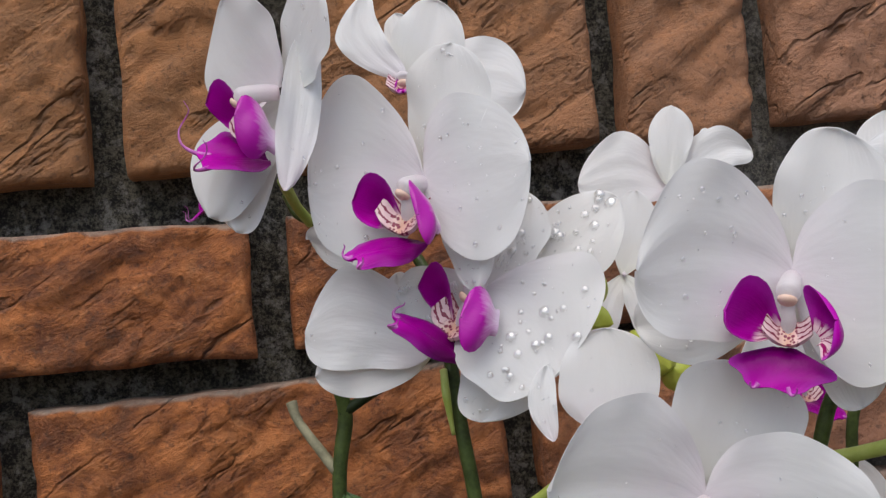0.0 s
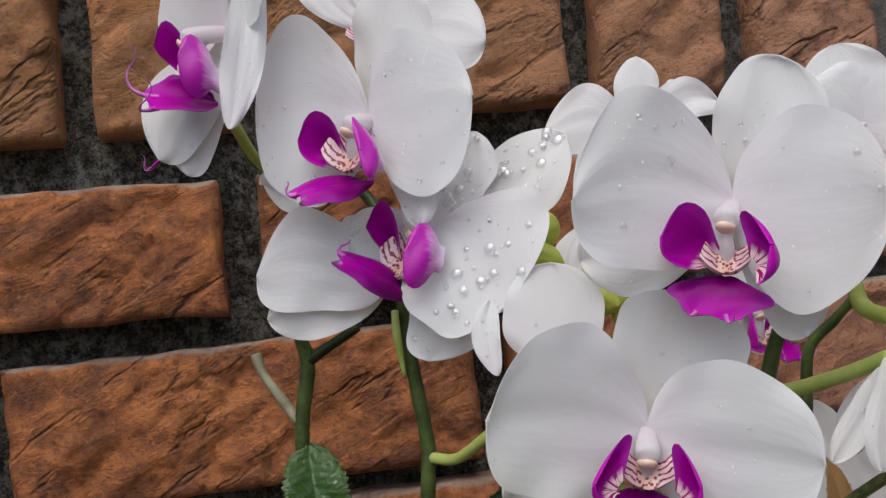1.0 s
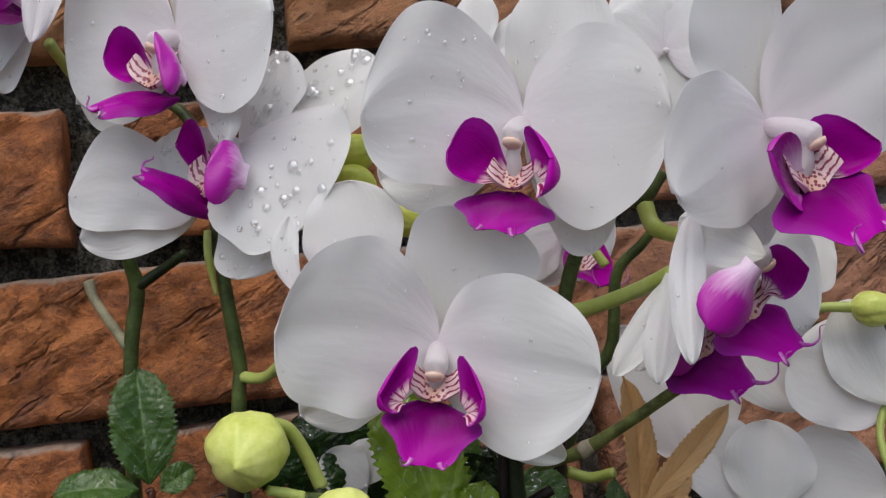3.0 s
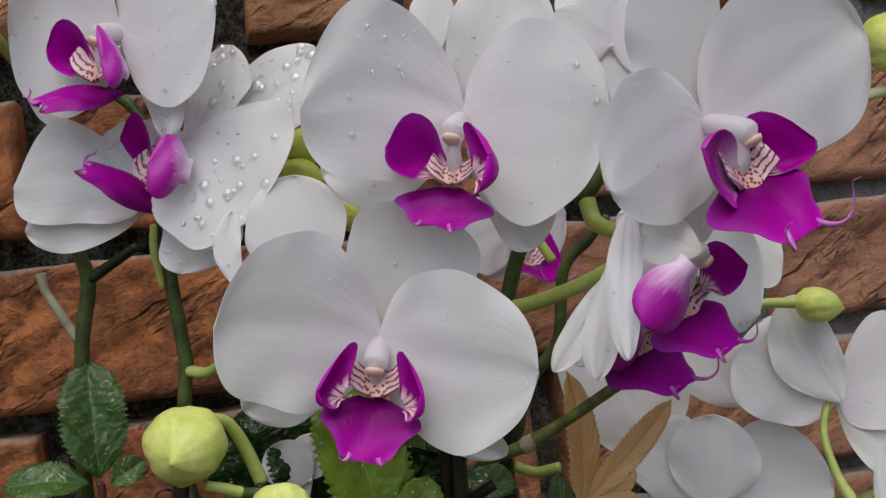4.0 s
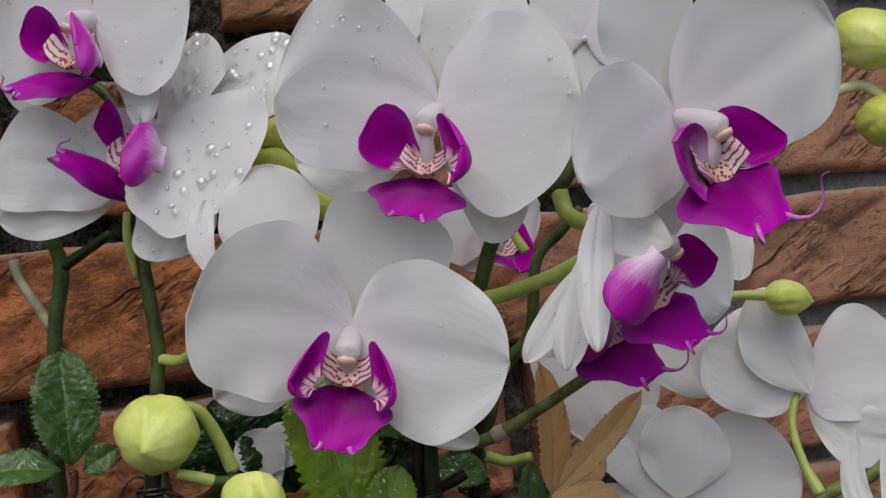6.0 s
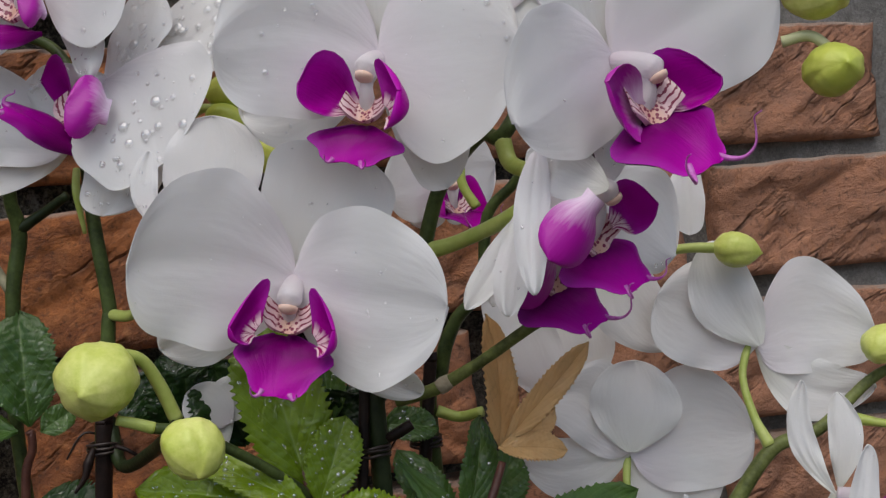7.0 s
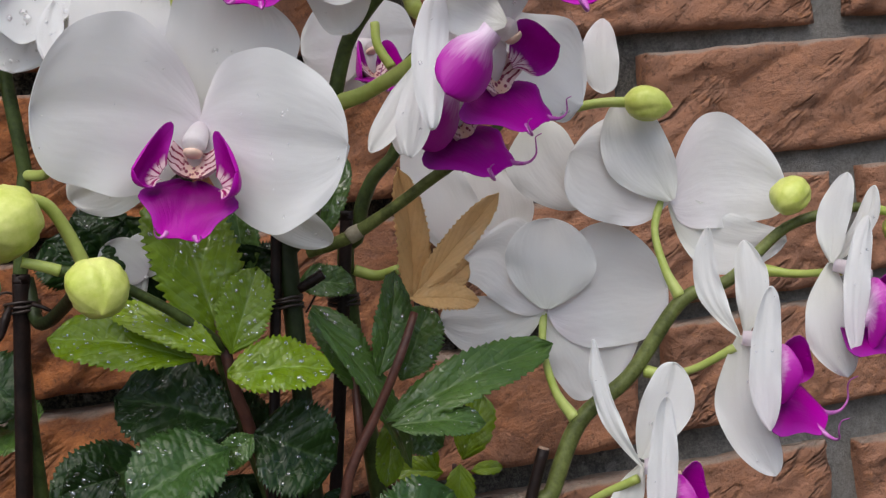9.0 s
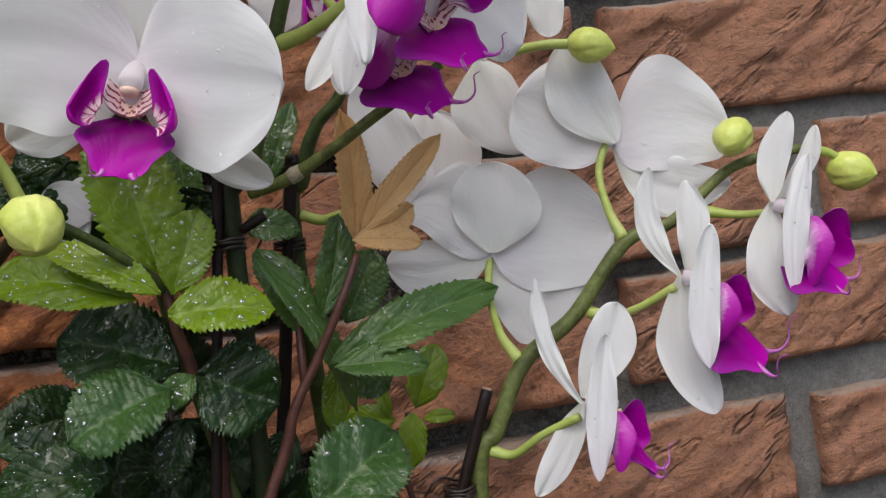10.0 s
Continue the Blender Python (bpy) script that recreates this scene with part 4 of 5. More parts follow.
flower(spike_two, (0.3342, 0.335, 0.3772), 22.1, 6.3, -10.5, 0.0480, 'white orchid flower turned aside, magenta lip with curled tendrils',
       [('R', (0.0524, -0.0187, 0.0174), 0.0282, 0.52, -0.0011, (-0.3074, -0.9516, 0.0), (-0.0005, -0.0016, 0.0)), ('L', (-0.0404, -0.001, -0.0113), 0.0239, 0.38, 0.0023, None, (-0.0, -0.001, -0.0)), ('D', (-0.0026, 0.0029, 0.0472), 0.0204, 0.64, -0.0022, None, (-0.0, 0.0029, -0.0)), ('A', (-0.0344, 0.0048, -0.0155), 0.008, 0.72, 0.0012, None, (0.0, 0.0048, 0.0)), ('B', (-0.0034, 0.0053, -0.0377), 0.0088, 0.52, -0.0021, None, (-0.0, 0.0053, 0.0))],
       lip=((0.0034, -0.0159, -0.0053), (0.0, -0.0115, -0.0168), ((-0.0189, -0.0173, -0.0043), (-0.0071, -0.0161, -0.0023), (-0.0148, -0.0202, -0.0222)), ((0.0206, -0.0232, -0.0106), (0.006, -0.0128, 0.0004), (0.0146, -0.0195, -0.0177)), ((0.0005, -0.0097, -0.0181), (-0.0225, -0.0204, -0.0259), (0.0161, -0.0211, -0.0196), (0.0022, -0.0327, -0.0335))), curl=1.05, seed=23, pale=-1, drops=16, big=0.016)
flower(spike_two, (0.3194, 0.35, 0.3431), 36.4, 17.4, -20.0, 0.0470, 'white orchid flower side-on, large pale-based magenta lip',
       [('L', (-0.0328, -0.0138, -0.0213), 0.0054, 0.42, 0.0014, (-0.5732, -0.4676, 0.6728), (-0.0066, 0.0024, 0.0124)), ('R', (0.0419, -0.0129, -0.0427), 0.0174, 0.72, -0.0066, (-0.3575, -0.7866, 0.5034), (0.0094, 0.0207, -0.0133)), ('A', (-0.0286, 0.002, -0.0361), 0.0061, 0.63, 0.0004, (-0.63, -0.4037, 0.6634), (-0.0027, 0.0107, -0.0061)), ('B', (-0.0315, 0.0166, -0.0367), 0.0052, 0.61, -0.0007, (-0.63, -0.4037, 0.6634), (-0.003, 0.012, -0.0124)), ('D', (-0.0087, 0.0051, 0.0113), 0.009, 0.52, -0.0009, (-0.5732, -0.4676, 0.6728), (-0.0009, -0.0188, 0.0013))],
       lip=((0.005, -0.0168, -0.0038), (0.0, -0.0105, -0.0197), ((-0.0293, -0.0178, -0.0103), (-0.023, -0.0124, 0.0), (-0.0175, -0.0227, -0.0133), (-0.0106, -0.0217, 0.0033)), ((0.0221, -0.02, -0.0131), (0.0109, -0.0132, -0.0019), (0.0174, -0.0165, -0.0221), (0.0042, -0.0154, -0.0141)), ((-0.0019, -0.0072, -0.021), (-0.0204, -0.0158, -0.0238), (0.0124, -0.0167, -0.0239), (0.0025, -0.0273, -0.0313))), curl=0.85, seed=24, pale=-1, drops=12, big=0.016)
flower(spike_two, (0.3112, 0.372, 0.332), 37.0, 17.1, -19.0, 0.0470, 'white orchid flower tucked under another, curled magenta lip',
       [('B', (-0.0118, 0.0047, -0.0291), 0.0067, 0.59, 0.0008, (-0.6473, -0.398, 0.6501), (0.0085, 0.0052, -0.0086))],
       lip=((0.0052, -0.0174, -0.0037), (0.0, -0.0108, -0.0204), ((-0.0234, -0.0129, -0.0163), (-0.0167, -0.0071, -0.005), (-0.0111, -0.0185, -0.0191), (-0.0035, -0.0174, -0.0011)), ((0.0229, -0.0206, -0.0136), (0.0113, -0.0135, -0.0018), (0.018, -0.0168, -0.0231), (0.0045, -0.0157, -0.0147)), ((-0.0019, -0.0073, -0.0219), (-0.0211, -0.0162, -0.0251), (0.0127, -0.0171, -0.025), (0.0026, -0.0284, -0.0326))), curl=0.85, seed=29, pale=-1)
flower(spike_two, (0.3318, 0.405, 0.4117), -15, 0, 0, 0.042, 'white orchid flower hidden behind the front ones',
       [('L', (-0.0183, -0.0021, 0.0139), 0.0168, None, 0.0, None, (0.0, -0.0003, 0.0)), ('R', (0.0216, -0.0021, 0.0048), 0.0168, None, 0.0, None, (0.0, -0.0006, 0.0)), ('D', (-0.0065, 0.0017, 0.0291), 0.0147, None, 0.0, None, (0.0, 0.0009, 0.0)), ('B', (0.0067, 0.0017, -0.0266), 0.0139, None, 0.0, None, (0.0, 0.0016, 0.0)), ('A', (-0.0099, 0.0017, -0.0206), 0.0126, None, 0.0, None, (0.0, 0.0013, 0.0))], seed=25)
flower(spike_two, (0.2027, 0.405, 0.3408), -10.0, 0.0, 0.0, 0.0400, 'white orchid flower half hidden behind wet petals',
       [('R', (0.0134, 0.0018, 0.0353), 0.0172, 0.49, 0.0013, (-0.0228, -0.995, 0.0976), (0.0097, -0.0015, 0.0009)), ('L', (-0.0081, -0.0022, 0.0252), 0.0047, 0.54, -0.0023, (-0.0228, -0.995, 0.0976), (-0.0082, -0.0046, 0.0003))], seed=26, drops=20, big=0.014)
flower(spike_two, (0.3049, 0.47, 0.3516), 25, 0, 0, 0.038, 'small white orchid flower with a magenta lip in the background',
       [('L', (-0.0275, -0.0019, -0.0046), 0.0152, None, 0.0, None, (0.0, -0.0002, 0.0)), ('A', (-0.0136, 0.0015, -0.0184), 0.0114, None, 0.0, None, (0.0, 0.0011, 0.0)), ('R', (0.0277, -0.0019, 0.0033), 0.0152, None, 0.0, None, (0.0, -0.0005, 0.0)), ('B', (0.0177, 0.0015, -0.0157), 0.0114, None, 0.0, None, (0.0, 0.0014, 0.0)), ('D', (0.0051, 0.0015, 0.0217), 0.0114, None, 0.0, None, (0.0, 0.0008, 0.0))], lip=scaled(LIP, 0.0380), seed=27)
flower(spike_two, (0.213, 0.426, 0.2701), -10, 0, 0, 0.03, 'white orchid flower hidden behind the leaves',
       [('L', (-0.0145, -0.0015, 0.0117), 0.009, None, 0.0, None, (0.0, -0.0002, 0.0)), ('A', (-0.0126, 0.0012, -0.003), 0.009, None, 0.0, None, (0.0, 0.0009, 0.0)), ('D', (0.0045, 0.0012, 0.0156), 0.009, None, 0.0, None, (0.0, 0.0007, 0.0))], seed=28)
stem(spike_two, [(0.262, 0.410, 0.0), (0.2616, 0.405, 0.2484), (0.2635, 0.405, 0.2757), (0.2701, 0.405, 0.2811)], (0.0036, 0.0035, 0.0034, 0.0033), M_STEM_DARK, label="dark wet foot of the flower spike")
stem(spike_two, [(0.2701, 0.405, 0.2811), (0.2797, 0.402, 0.3117), (0.2839, 0.4, 0.3269), (0.2915, 0.398, 0.3465), (0.3047, 0.392, 0.3613), (0.3087, 0.38, 0.3592), (0.3164, 0.38, 0.3679)], (0.0032, 0.0028, 0.0027, 0.0026, 0.0026, 0.0026, 0.0026), M_STEM, label="upright green flower spike")
stem(spike_two, [(0.2854, 0.399, 0.3238), (0.2932, 0.392, 0.3257), (0.3037, 0.375, 0.3306), (0.3101, 0.36, 0.3355)], (0.003, 0.0026, 0.0026, 0.0026), M_PEDICEL, "pedicel")
stem(spike_two, [(0.3096, 0.38, 0.3581), (0.3105, 0.376, 0.3504), (0.3137, 0.366, 0.3471), (0.3165, 0.355, 0.3465)], (0.003, 0.0028, 0.0026, 0.0026), M_PEDICEL, "pedicel")
stem(spike_two, [(0.2687, 0.4, 0.2738), (0.2771, 0.396, 0.2755), (0.2845, 0.392, 0.2784), (0.2978, 0.386, 0.2859), (0.3109, 0.38, 0.2943), (0.3227, 0.374, 0.3016), (0.3355, 0.378, 0.3098)], (0.0025, 0.0022, 0.0024, 0.0020, 0.0020, 0.0019, 0.0017), M_STEM_OLIVE, "branch")
stem(spike_two, [(0.2821, 0.3925, 0.2771), (0.2841, 0.392, 0.2783), (0.2864, 0.391, 0.2796)], (0.0025, 0.0029, 0.0024), M_NODE, "node_sheath", "dry papery ring on the branch", steps=3)
stem(spike_two, [(0.30, 0.445, 0.0), (0.2863, 0.44, 0.2424), (0.2916, 0.438, 0.2764), (0.2985, 0.436, 0.295), (0.3098, 0.434, 0.3077), (0.3146, 0.434, 0.3337), (0.3244, 0.43, 0.3444), (0.3303, 0.424, 0.3521)], (0.0036, 0.0034, 0.0030, 0.0026, 0.0024, 0.0022, 0.0020, 0.0016), M_STEM)
stem(spike_two, [(0.3075, 0.44, 0.3552), (0.3073, 0.438, 0.3465), (0.3115, 0.436, 0.3375)], (0.0018, 0.0018, 0.002), M_PEDICEL, "pedicel")
stem(spike_two, [(0.2891, 0.438, 0.2628), (0.2971, 0.436, 0.2598), (0.3047, 0.43, 0.2616)], (0.0022, 0.002, 0.002), M_PEDICEL, "pedicel")

# buds low on the first branch
bud(spike_two, (0.1723, 0.372, 0.2946), (0.1653, 0.35, 0.2903), 0.028, 0.0130, M_BUD, "plump pale yellow-green bud")
bud(spike_two, (0.1997, 0.362, 0.2714), (0.2005, 0.35, 0.261), 0.021, 0.0098, M_BUD, "pale yellow-green bud")
stem(spike_two, [(0.1801, 0.378, 0.3018), (0.1864, 0.382, 0.2986), (0.1913, 0.386, 0.2887), (0.1949, 0.388, 0.278)], (0.0020, 0.0020, 0.0022, 0.0024), M_PEDICEL, "pedicel")
stem(spike_two, [(0.188, 0.374, 0.2781), (0.1986, 0.376, 0.2749), (0.2124, 0.38, 0.2665), (0.2257, 0.386, 0.2559), (0.2351, 0.396, 0.245), (0.2369, 0.408, 0.2294), (0.262, 0.412, 0.12)], (0.0018, 0.0018, 0.0018, 0.0018, 0.0018, 0.0020, 0.0024), M_STEM, "branch", "mottled dark green branch with a pale blunt end")
stem(spike_two, [(0.1775, 0.372, 0.2821), (0.1829, 0.373, 0.2802), (0.1883, 0.374, 0.278)], (0.0016, 0.0018, 0.0020), M_PEDICEL, "branch_end", "pale green blunt branch end")
bud(spike_two, (0.2379, 0.43, 0.3638), (0.2417, 0.42, 0.3584), 0.022, 0.0092, M_BUD_GREEN)
bud(spike_two, (0.2484, 0.43, 0.3545), (0.2535, 0.43, 0.3494), 0.014, 0.006, M_BUD_GREEN)
bud(spike_two, (0.2232, 0.45, 0.3893), (0.2161, 0.45, 0.3889), 0.016, 0.0075, M_BUD_GREEN)
bud(spike_two, (0.2225, 0.445, 0.3788), (0.2323, 0.44, 0.3743), 0.016, 0.006, M_BUD_GREEN)
stem(spike_two, [(0.2025, 0.45, 0.3744), (0.2117, 0.45, 0.3831), (0.2179, 0.447, 0.3834)], (0.002, 0.0018, 0.0018), M_PEDICEL, "pedicel")
bud(spike_two, (0.4246, 0.375, 0.401), (0.4254, 0.36, 0.3951), 0.030, 0.0115, M_BUD, "large pale yellow-green bud")
bud(spike_two, (0.4272, 0.372, 0.3726), (0.425, 0.36, 0.3733), 0.024, 0.0100, M_BUD_GREEN)
stem(spike_two, [(0.4152, 0.385, 0.3848), (0.4234, 0.38, 0.3856), (0.4286, 0.375, 0.3797)], (0.002, 0.002, 0.0018), M_PEDICEL_PALE, "pedicel")

# ---- the orchid whose flowers turn away ----
spike_three = thing("orchid_plant", (0.33, 0.395, 0.0), "white moth orchid on an arching green spike, flowers seen from behind", "orchid", "orchids by the wall")
flower(spike_three, (0.407, 0.412, 0.2765), 160.0, -4.0, 0.0, 0.0420, 'white orchid flower seen from behind',
       [('D', (0.0145, 0.0045, 0.0401), 0.0128, 0.51, -0.0032, (-0.1509, 0.9815, 0.1177), (-0.0011, 0.0069, 0.0008)), ('R', (0.034, 0.0061, 0.0224), 0.021, 0.58, 0.0012, (-0.1509, 0.9815, 0.1177), (-0.0005, 0.0034, 0.0004)), ('L', (-0.044, -0.0029, 0.0004), 0.0212, 0.39, -0.0086, (-0.1509, 0.9815, 0.1177), (-0.0006, 0.0038, 0.0005)), ('A', (-0.0421, -0.0012, -0.0202), 0.0117, 0.47, 0.0085, (-0.1509, 0.9815, 0.1177), (-0.0004, 0.0027, 0.0003))], seed=31, drops=14, big=0.01)
flower(spike_three, (0.3599, 0.43, 0.2401), 166.0, -4.0, 0.0, 0.0435, 'white orchid flower seen from behind',
       [('D', (-0.0052, 0.0026, 0.0346), 0.0173, 0.52, 0.0006, (-0.0469, 0.9919, 0.1184), (-0.0003, 0.0068, 0.0008)), ('L', (-0.0476, 0.0003, 0.0027), 0.0239, 0.54, -0.0043, (-0.0469, 0.9919, 0.1184), (-0.0001, 0.0028, 0.0003)), ('R', (0.0277, 0.0041, 0.0235), 0.0159, 0.72, 0.0076, (-0.0469, 0.9919, 0.1184), (-0.0003, 0.0055, 0.0007)), ('A', (0.0404, 0.0056, -0.0003), 0.0121, 0.56, -0.0043, (-0.0469, 0.9919, 0.1184), (-0.0002, 0.0036, 0.0004)), ('B', (-0.0182, 0.0055, -0.0345), 0.0185, 0.67, -0.0073, (-0.0469, 0.9919, 0.1184), (-0.0001, 0.0022, 0.0003))], seed=32, drops=50, big=0.012)
flower(spike_three, (0.4104, 0.366, 0.2291), 61.1, 11.7, -13.7, 0.0420, 'white orchid flower in profile, magenta lip',
       [('D', (0.009, 0.0157, 0.0348), 0.0045, 0.51, -0.0054, (-0.9488, 0.1197, 0.2923), (-0.0033, 0.0004, 0.001)), ('A', (0.0198, 0.0034, 0.0279), 0.0058, 0.56, 0.0026, (-0.9488, 0.1197, 0.2923), (0.0097, -0.0012, -0.003)), ('L', (-0.004, -0.008, 0.021), 0.0054, 0.43, -0.0019, (-0.8987, -0.2861, 0.3324), (-0.019, -0.0137, -0.0247)), ('B', (-0.0116, -0.017, -0.0451), 0.0094, 0.51, 0.0052, (-0.9126, -0.1871, 0.3634), (0.0024, 0.0005, -0.001))],
       lip=((0.0009, -0.0125, -0.0023), (0.0, -0.0102, -0.015), ((-0.0088, -0.0217, -0.007), (-0.0052, -0.0142, 0.0013), (-0.012, -0.0155, -0.0181), (-0.0094, -0.0124, -0.0081)), ((0.011, -0.024, -0.0099), (0.0067, -0.0168, 0.0001), (0.0118, -0.0226, -0.0186)), ((-0.0009, -0.0075, -0.0176), (-0.0191, -0.0169, -0.0258), (0.0145, -0.0196, -0.021), (0.0018, -0.0316, -0.0278))), curl=1.0, seed=33, pale=-1, drops=12, big=0.014)
flower(spike_three, (0.447, 0.366, 0.2504), 55.8, 14.5, -9.6, 0.0380, 'white orchid flower in profile, magenta lip with curled tendrils',
       [('D', (0.006, 0.0004, 0.0311), 0.0056, 0.47, -0.0019, (-0.97, 0.033, 0.2408), (-0.0017, 0.0001, 0.0004)), ('A', (0.0182, -0.0088, 0.0253), 0.0037, 0.6, 0.0027, (-0.97, 0.033, 0.2408), (0.0114, -0.0004, -0.0028)), ('L', (-0.002, -0.0092, 0.0191), 0.0044, 0.5, -0.0022, (-0.8828, -0.3645, 0.2963), (-0.0157, -0.0138, -0.0275)), ('B', (-0.0075, -0.0121, -0.0379), 0.0086, 0.58, 0.0041, (-0.9079, -0.2666, 0.3234), (0.002, 0.0006, -0.0007))],
       lip=((0.0008, -0.0132, -0.0034), (0.0, -0.01, -0.0183), ((-0.0107, -0.0234, -0.0081), (-0.0065, -0.0143, -0.0008), (-0.0139, -0.0187, -0.0235), (-0.0103, -0.0146, -0.012)), ((0.0142, -0.0268, -0.0124), (0.0076, -0.0196, -0.0006), (0.014, -0.0261, -0.0227)), ((-0.001, -0.007, -0.0206), (-0.0188, -0.0148, -0.0254), (0.0142, -0.0177, -0.0212), (0.0016, -0.0289, -0.0255))), curl=1.0, seed=34, pale=-1, drops=10, big=0.014)
flower(spike_three, (0.3708, 0.366, 0.19), 65.5, 8.6, -0.2, 0.0440, 'white orchid flower in profile low on the spike, magenta lip',
       [('D', (0.0029, 0.0198, 0.0411), 0.0033, 0.47, -0.0041, (-0.9799, 0.1912, 0.0577), (-0.0033, 0.0006, 0.0002)), ('A', (0.0195, -0.0079, 0.0324), 0.009, 0.62, 0.0019, (-0.9857, -0.1198, 0.1185), (0.0142, 0.0017, -0.0017)), ('L', (-0.0096, -0.0062, 0.026), 0.0049, 0.44, -0.0003, (-0.972, -0.2185, 0.0864), (-0.0137, -0.0071, -0.0229)), ('B', (-0.001, 0.0147, -0.034), 0.0056, 0.51, -0.0009, (-0.9857, -0.1198, 0.1185), (0.0048, 0.0006, -0.0006))],
       lip=((0.0003, -0.0106, -0.0014), (-0.0, -0.0085, -0.0141), ((-0.0112, -0.0182, -0.007), (-0.0062, -0.0109, -0.0003), (-0.0126, -0.0134, -0.0197), (-0.0074, -0.0095, -0.0089)), ((0.0124, -0.0205, -0.0086), (0.0066, -0.0151, 0.0009), (0.0124, -0.0197, -0.0169)), ((0.0, -0.0069, -0.0147), (-0.0129, -0.0166, -0.0149), (0.0129, -0.0166, -0.0149), (0.0, -0.0252, -0.0223))), curl=1.0, seed=35, pale=-1, drops=14, big=0.014)
flower(spike_three, (0.362, 0.425, 0.314), 50.0, 8.0, 0.0, 0.0360, 'white orchid flower under the others, turned aside',
       [('A', (0.0069, -0.0176, -0.0349), 0.0143, 0.42, 0.0049, (-0.873, -0.4595, 0.1631), (0.0031, 0.0017, -0.0006)), ('R', (0.0163, -0.022, 0.0086), 0.0074, 0.57, 0.0015, (-0.873, -0.4595, 0.1631), (0.0198, -0.0186, 0.037))], seed=36)
flower(spike_three, (0.3425, 0.455, 0.2567), 165.0, 0.0, 0.0, 0.0400, 'white orchid flower seen from behind',
       [('R', (0.0226, -0.0026, 0.0556), 0.0129, 0.49, -0.001, (-0.0641, 0.9932, 0.0976), (-0.0001, 0.0014, 0.0001)), ('D', (-0.0031, -0.0067, 0.0419), 0.015, 0.54, 0.0038, (-0.0641, 0.9932, 0.0976), (-0.0053, -0.0025, -0.003))], seed=37)
flower(spike_three, (0.2937, 0.555, 0.4313), 162.0, -8.0, 0.0, 0.0460, 'white orchid flower seen from behind',
       [('D', (-0.0059, -0.0041, 0.0366), 0.0101, 0.62, 0.0005, (-0.1159, 0.9652, 0.2342), (-0.0006, 0.0051, 0.0012)), ('R', (0.0401, 0.0049, 0.0065), 0.0165, 0.46, 0.0077, (-0.1159, 0.9652, 0.2342), (-0.0002, 0.0016, 0.0004)), ('L', (-0.0403, -0.0068, 0.0119), 0.0106, 0.72, -0.0063, (-0.1159, 0.9652, 0.2342), (-0.0001, 0.0009, 0.0002)), ('B', (-0.0211, -0.0094, 0.0239), 0.0054, 0.72, 0.0047, (-0.1159, 0.9652, 0.2342), (0.0001, -0.001, -0.0002))], seed=38)
flower(spike_three, (0.2586, 0.52, 0.3931), 165.0, 0.0, 0.0, 0.0440, 'white orchid flower seen from behind',
       [('D', (-0.009, -0.0067, 0.0356), 0.0104, 0.52, 0.0024, (-0.0641, 0.9932, 0.0976), (0.0002, -0.0026, -0.0003)), ('A', (0.0114, -0.0011, -0.0266), 0.0072, 0.58, 0.0027, (-0.0641, 0.9932, 0.0976), (0.0003, -0.0044, -0.0004)), ('B', (-0.0052, -0.0006, -0.0261), 0.0066, 0.52, -0.0034, (-0.0641, 0.9932, 0.0976), (0.0002, -0.0028, -0.0003))], seed=39)
stem(spike_three, [(0.335, 0.398, 0.0), (0.3369, 0.394, 0.1557), (0.3459, 0.394, 0.1792), (0.3589, 0.395, 0.202), (0.3789, 0.394, 0.216), (0.4007, 0.393, 0.2403), (0.4198, 0.392, 0.246), (0.444, 0.392, 0.2625), (0.4663, 0.39, 0.2667), (0.4768, 0.388, 0.2668)], (0.0034, 0.0033, 0.0032, 0.0031, 0.0029, 0.0027, 0.0023, 0.0020, 0.0019, 0.0017), M_STEM_OLIVE, label="arching olive-green mottled flower spike")
for pts in ([(0.3569, 0.395, 0.2028), (0.3536, 0.405, 0.212), (0.3549, 0.42, 0.2252), (0.3585, 0.428, 0.2384)],
            [(0.4005, 0.393, 0.242), (0.3979, 0.398, 0.252), (0.3979, 0.405, 0.2656), (0.4032, 0.41, 0.2768)],
            [(0.3848, 0.394, 0.2166), (0.3918, 0.388, 0.2153), (0.398, 0.378, 0.2181), (0.4084, 0.368, 0.2251)],
            [(0.4334, 0.392, 0.2479), (0.4429, 0.384, 0.2459), (0.4525, 0.37, 0.2463)],
            [(0.3425, 0.394, 0.1719), (0.3496, 0.388, 0.1706), (0.3579, 0.378, 0.1784), (0.3688, 0.368, 0.1851)]):
    stem(spike_three, pts, (0.0024, 0.0016, 0.0014, 0.0016), M_PEDICEL, "pedicel")
bud(spike_three, (0.4445, 0.386, 0.2748), (0.4537, 0.39, 0.2792), 0.018, 0.0072, M_BUD)
bud(spike_three, (0.4905, 0.386, 0.2568), (0.4954, 0.38, 0.255), 0.018, 0.0080, M_BUD)
stem(spike_three, [(0.4744, 0.388, 0.2666), (0.4829, 0.387, 0.264), (0.4866, 0.386, 0.2598)], (0.002, 0.0016, 0.0016), M_PEDICEL, "pedicel")
bud(spike_three, (0.3974, 0.398, 0.3131), (0.4046, 0.395, 0.3111), 0.017, 0.0070, M_BUD)
stem(spike_three, [(0.3706, 0.41, 0.3143), (0.3809, 0.404, 0.3152), (0.3904, 0.4, 0.3144)], (0.0018, 0.0018, 0.002), M_PEDICEL, "pedicel")

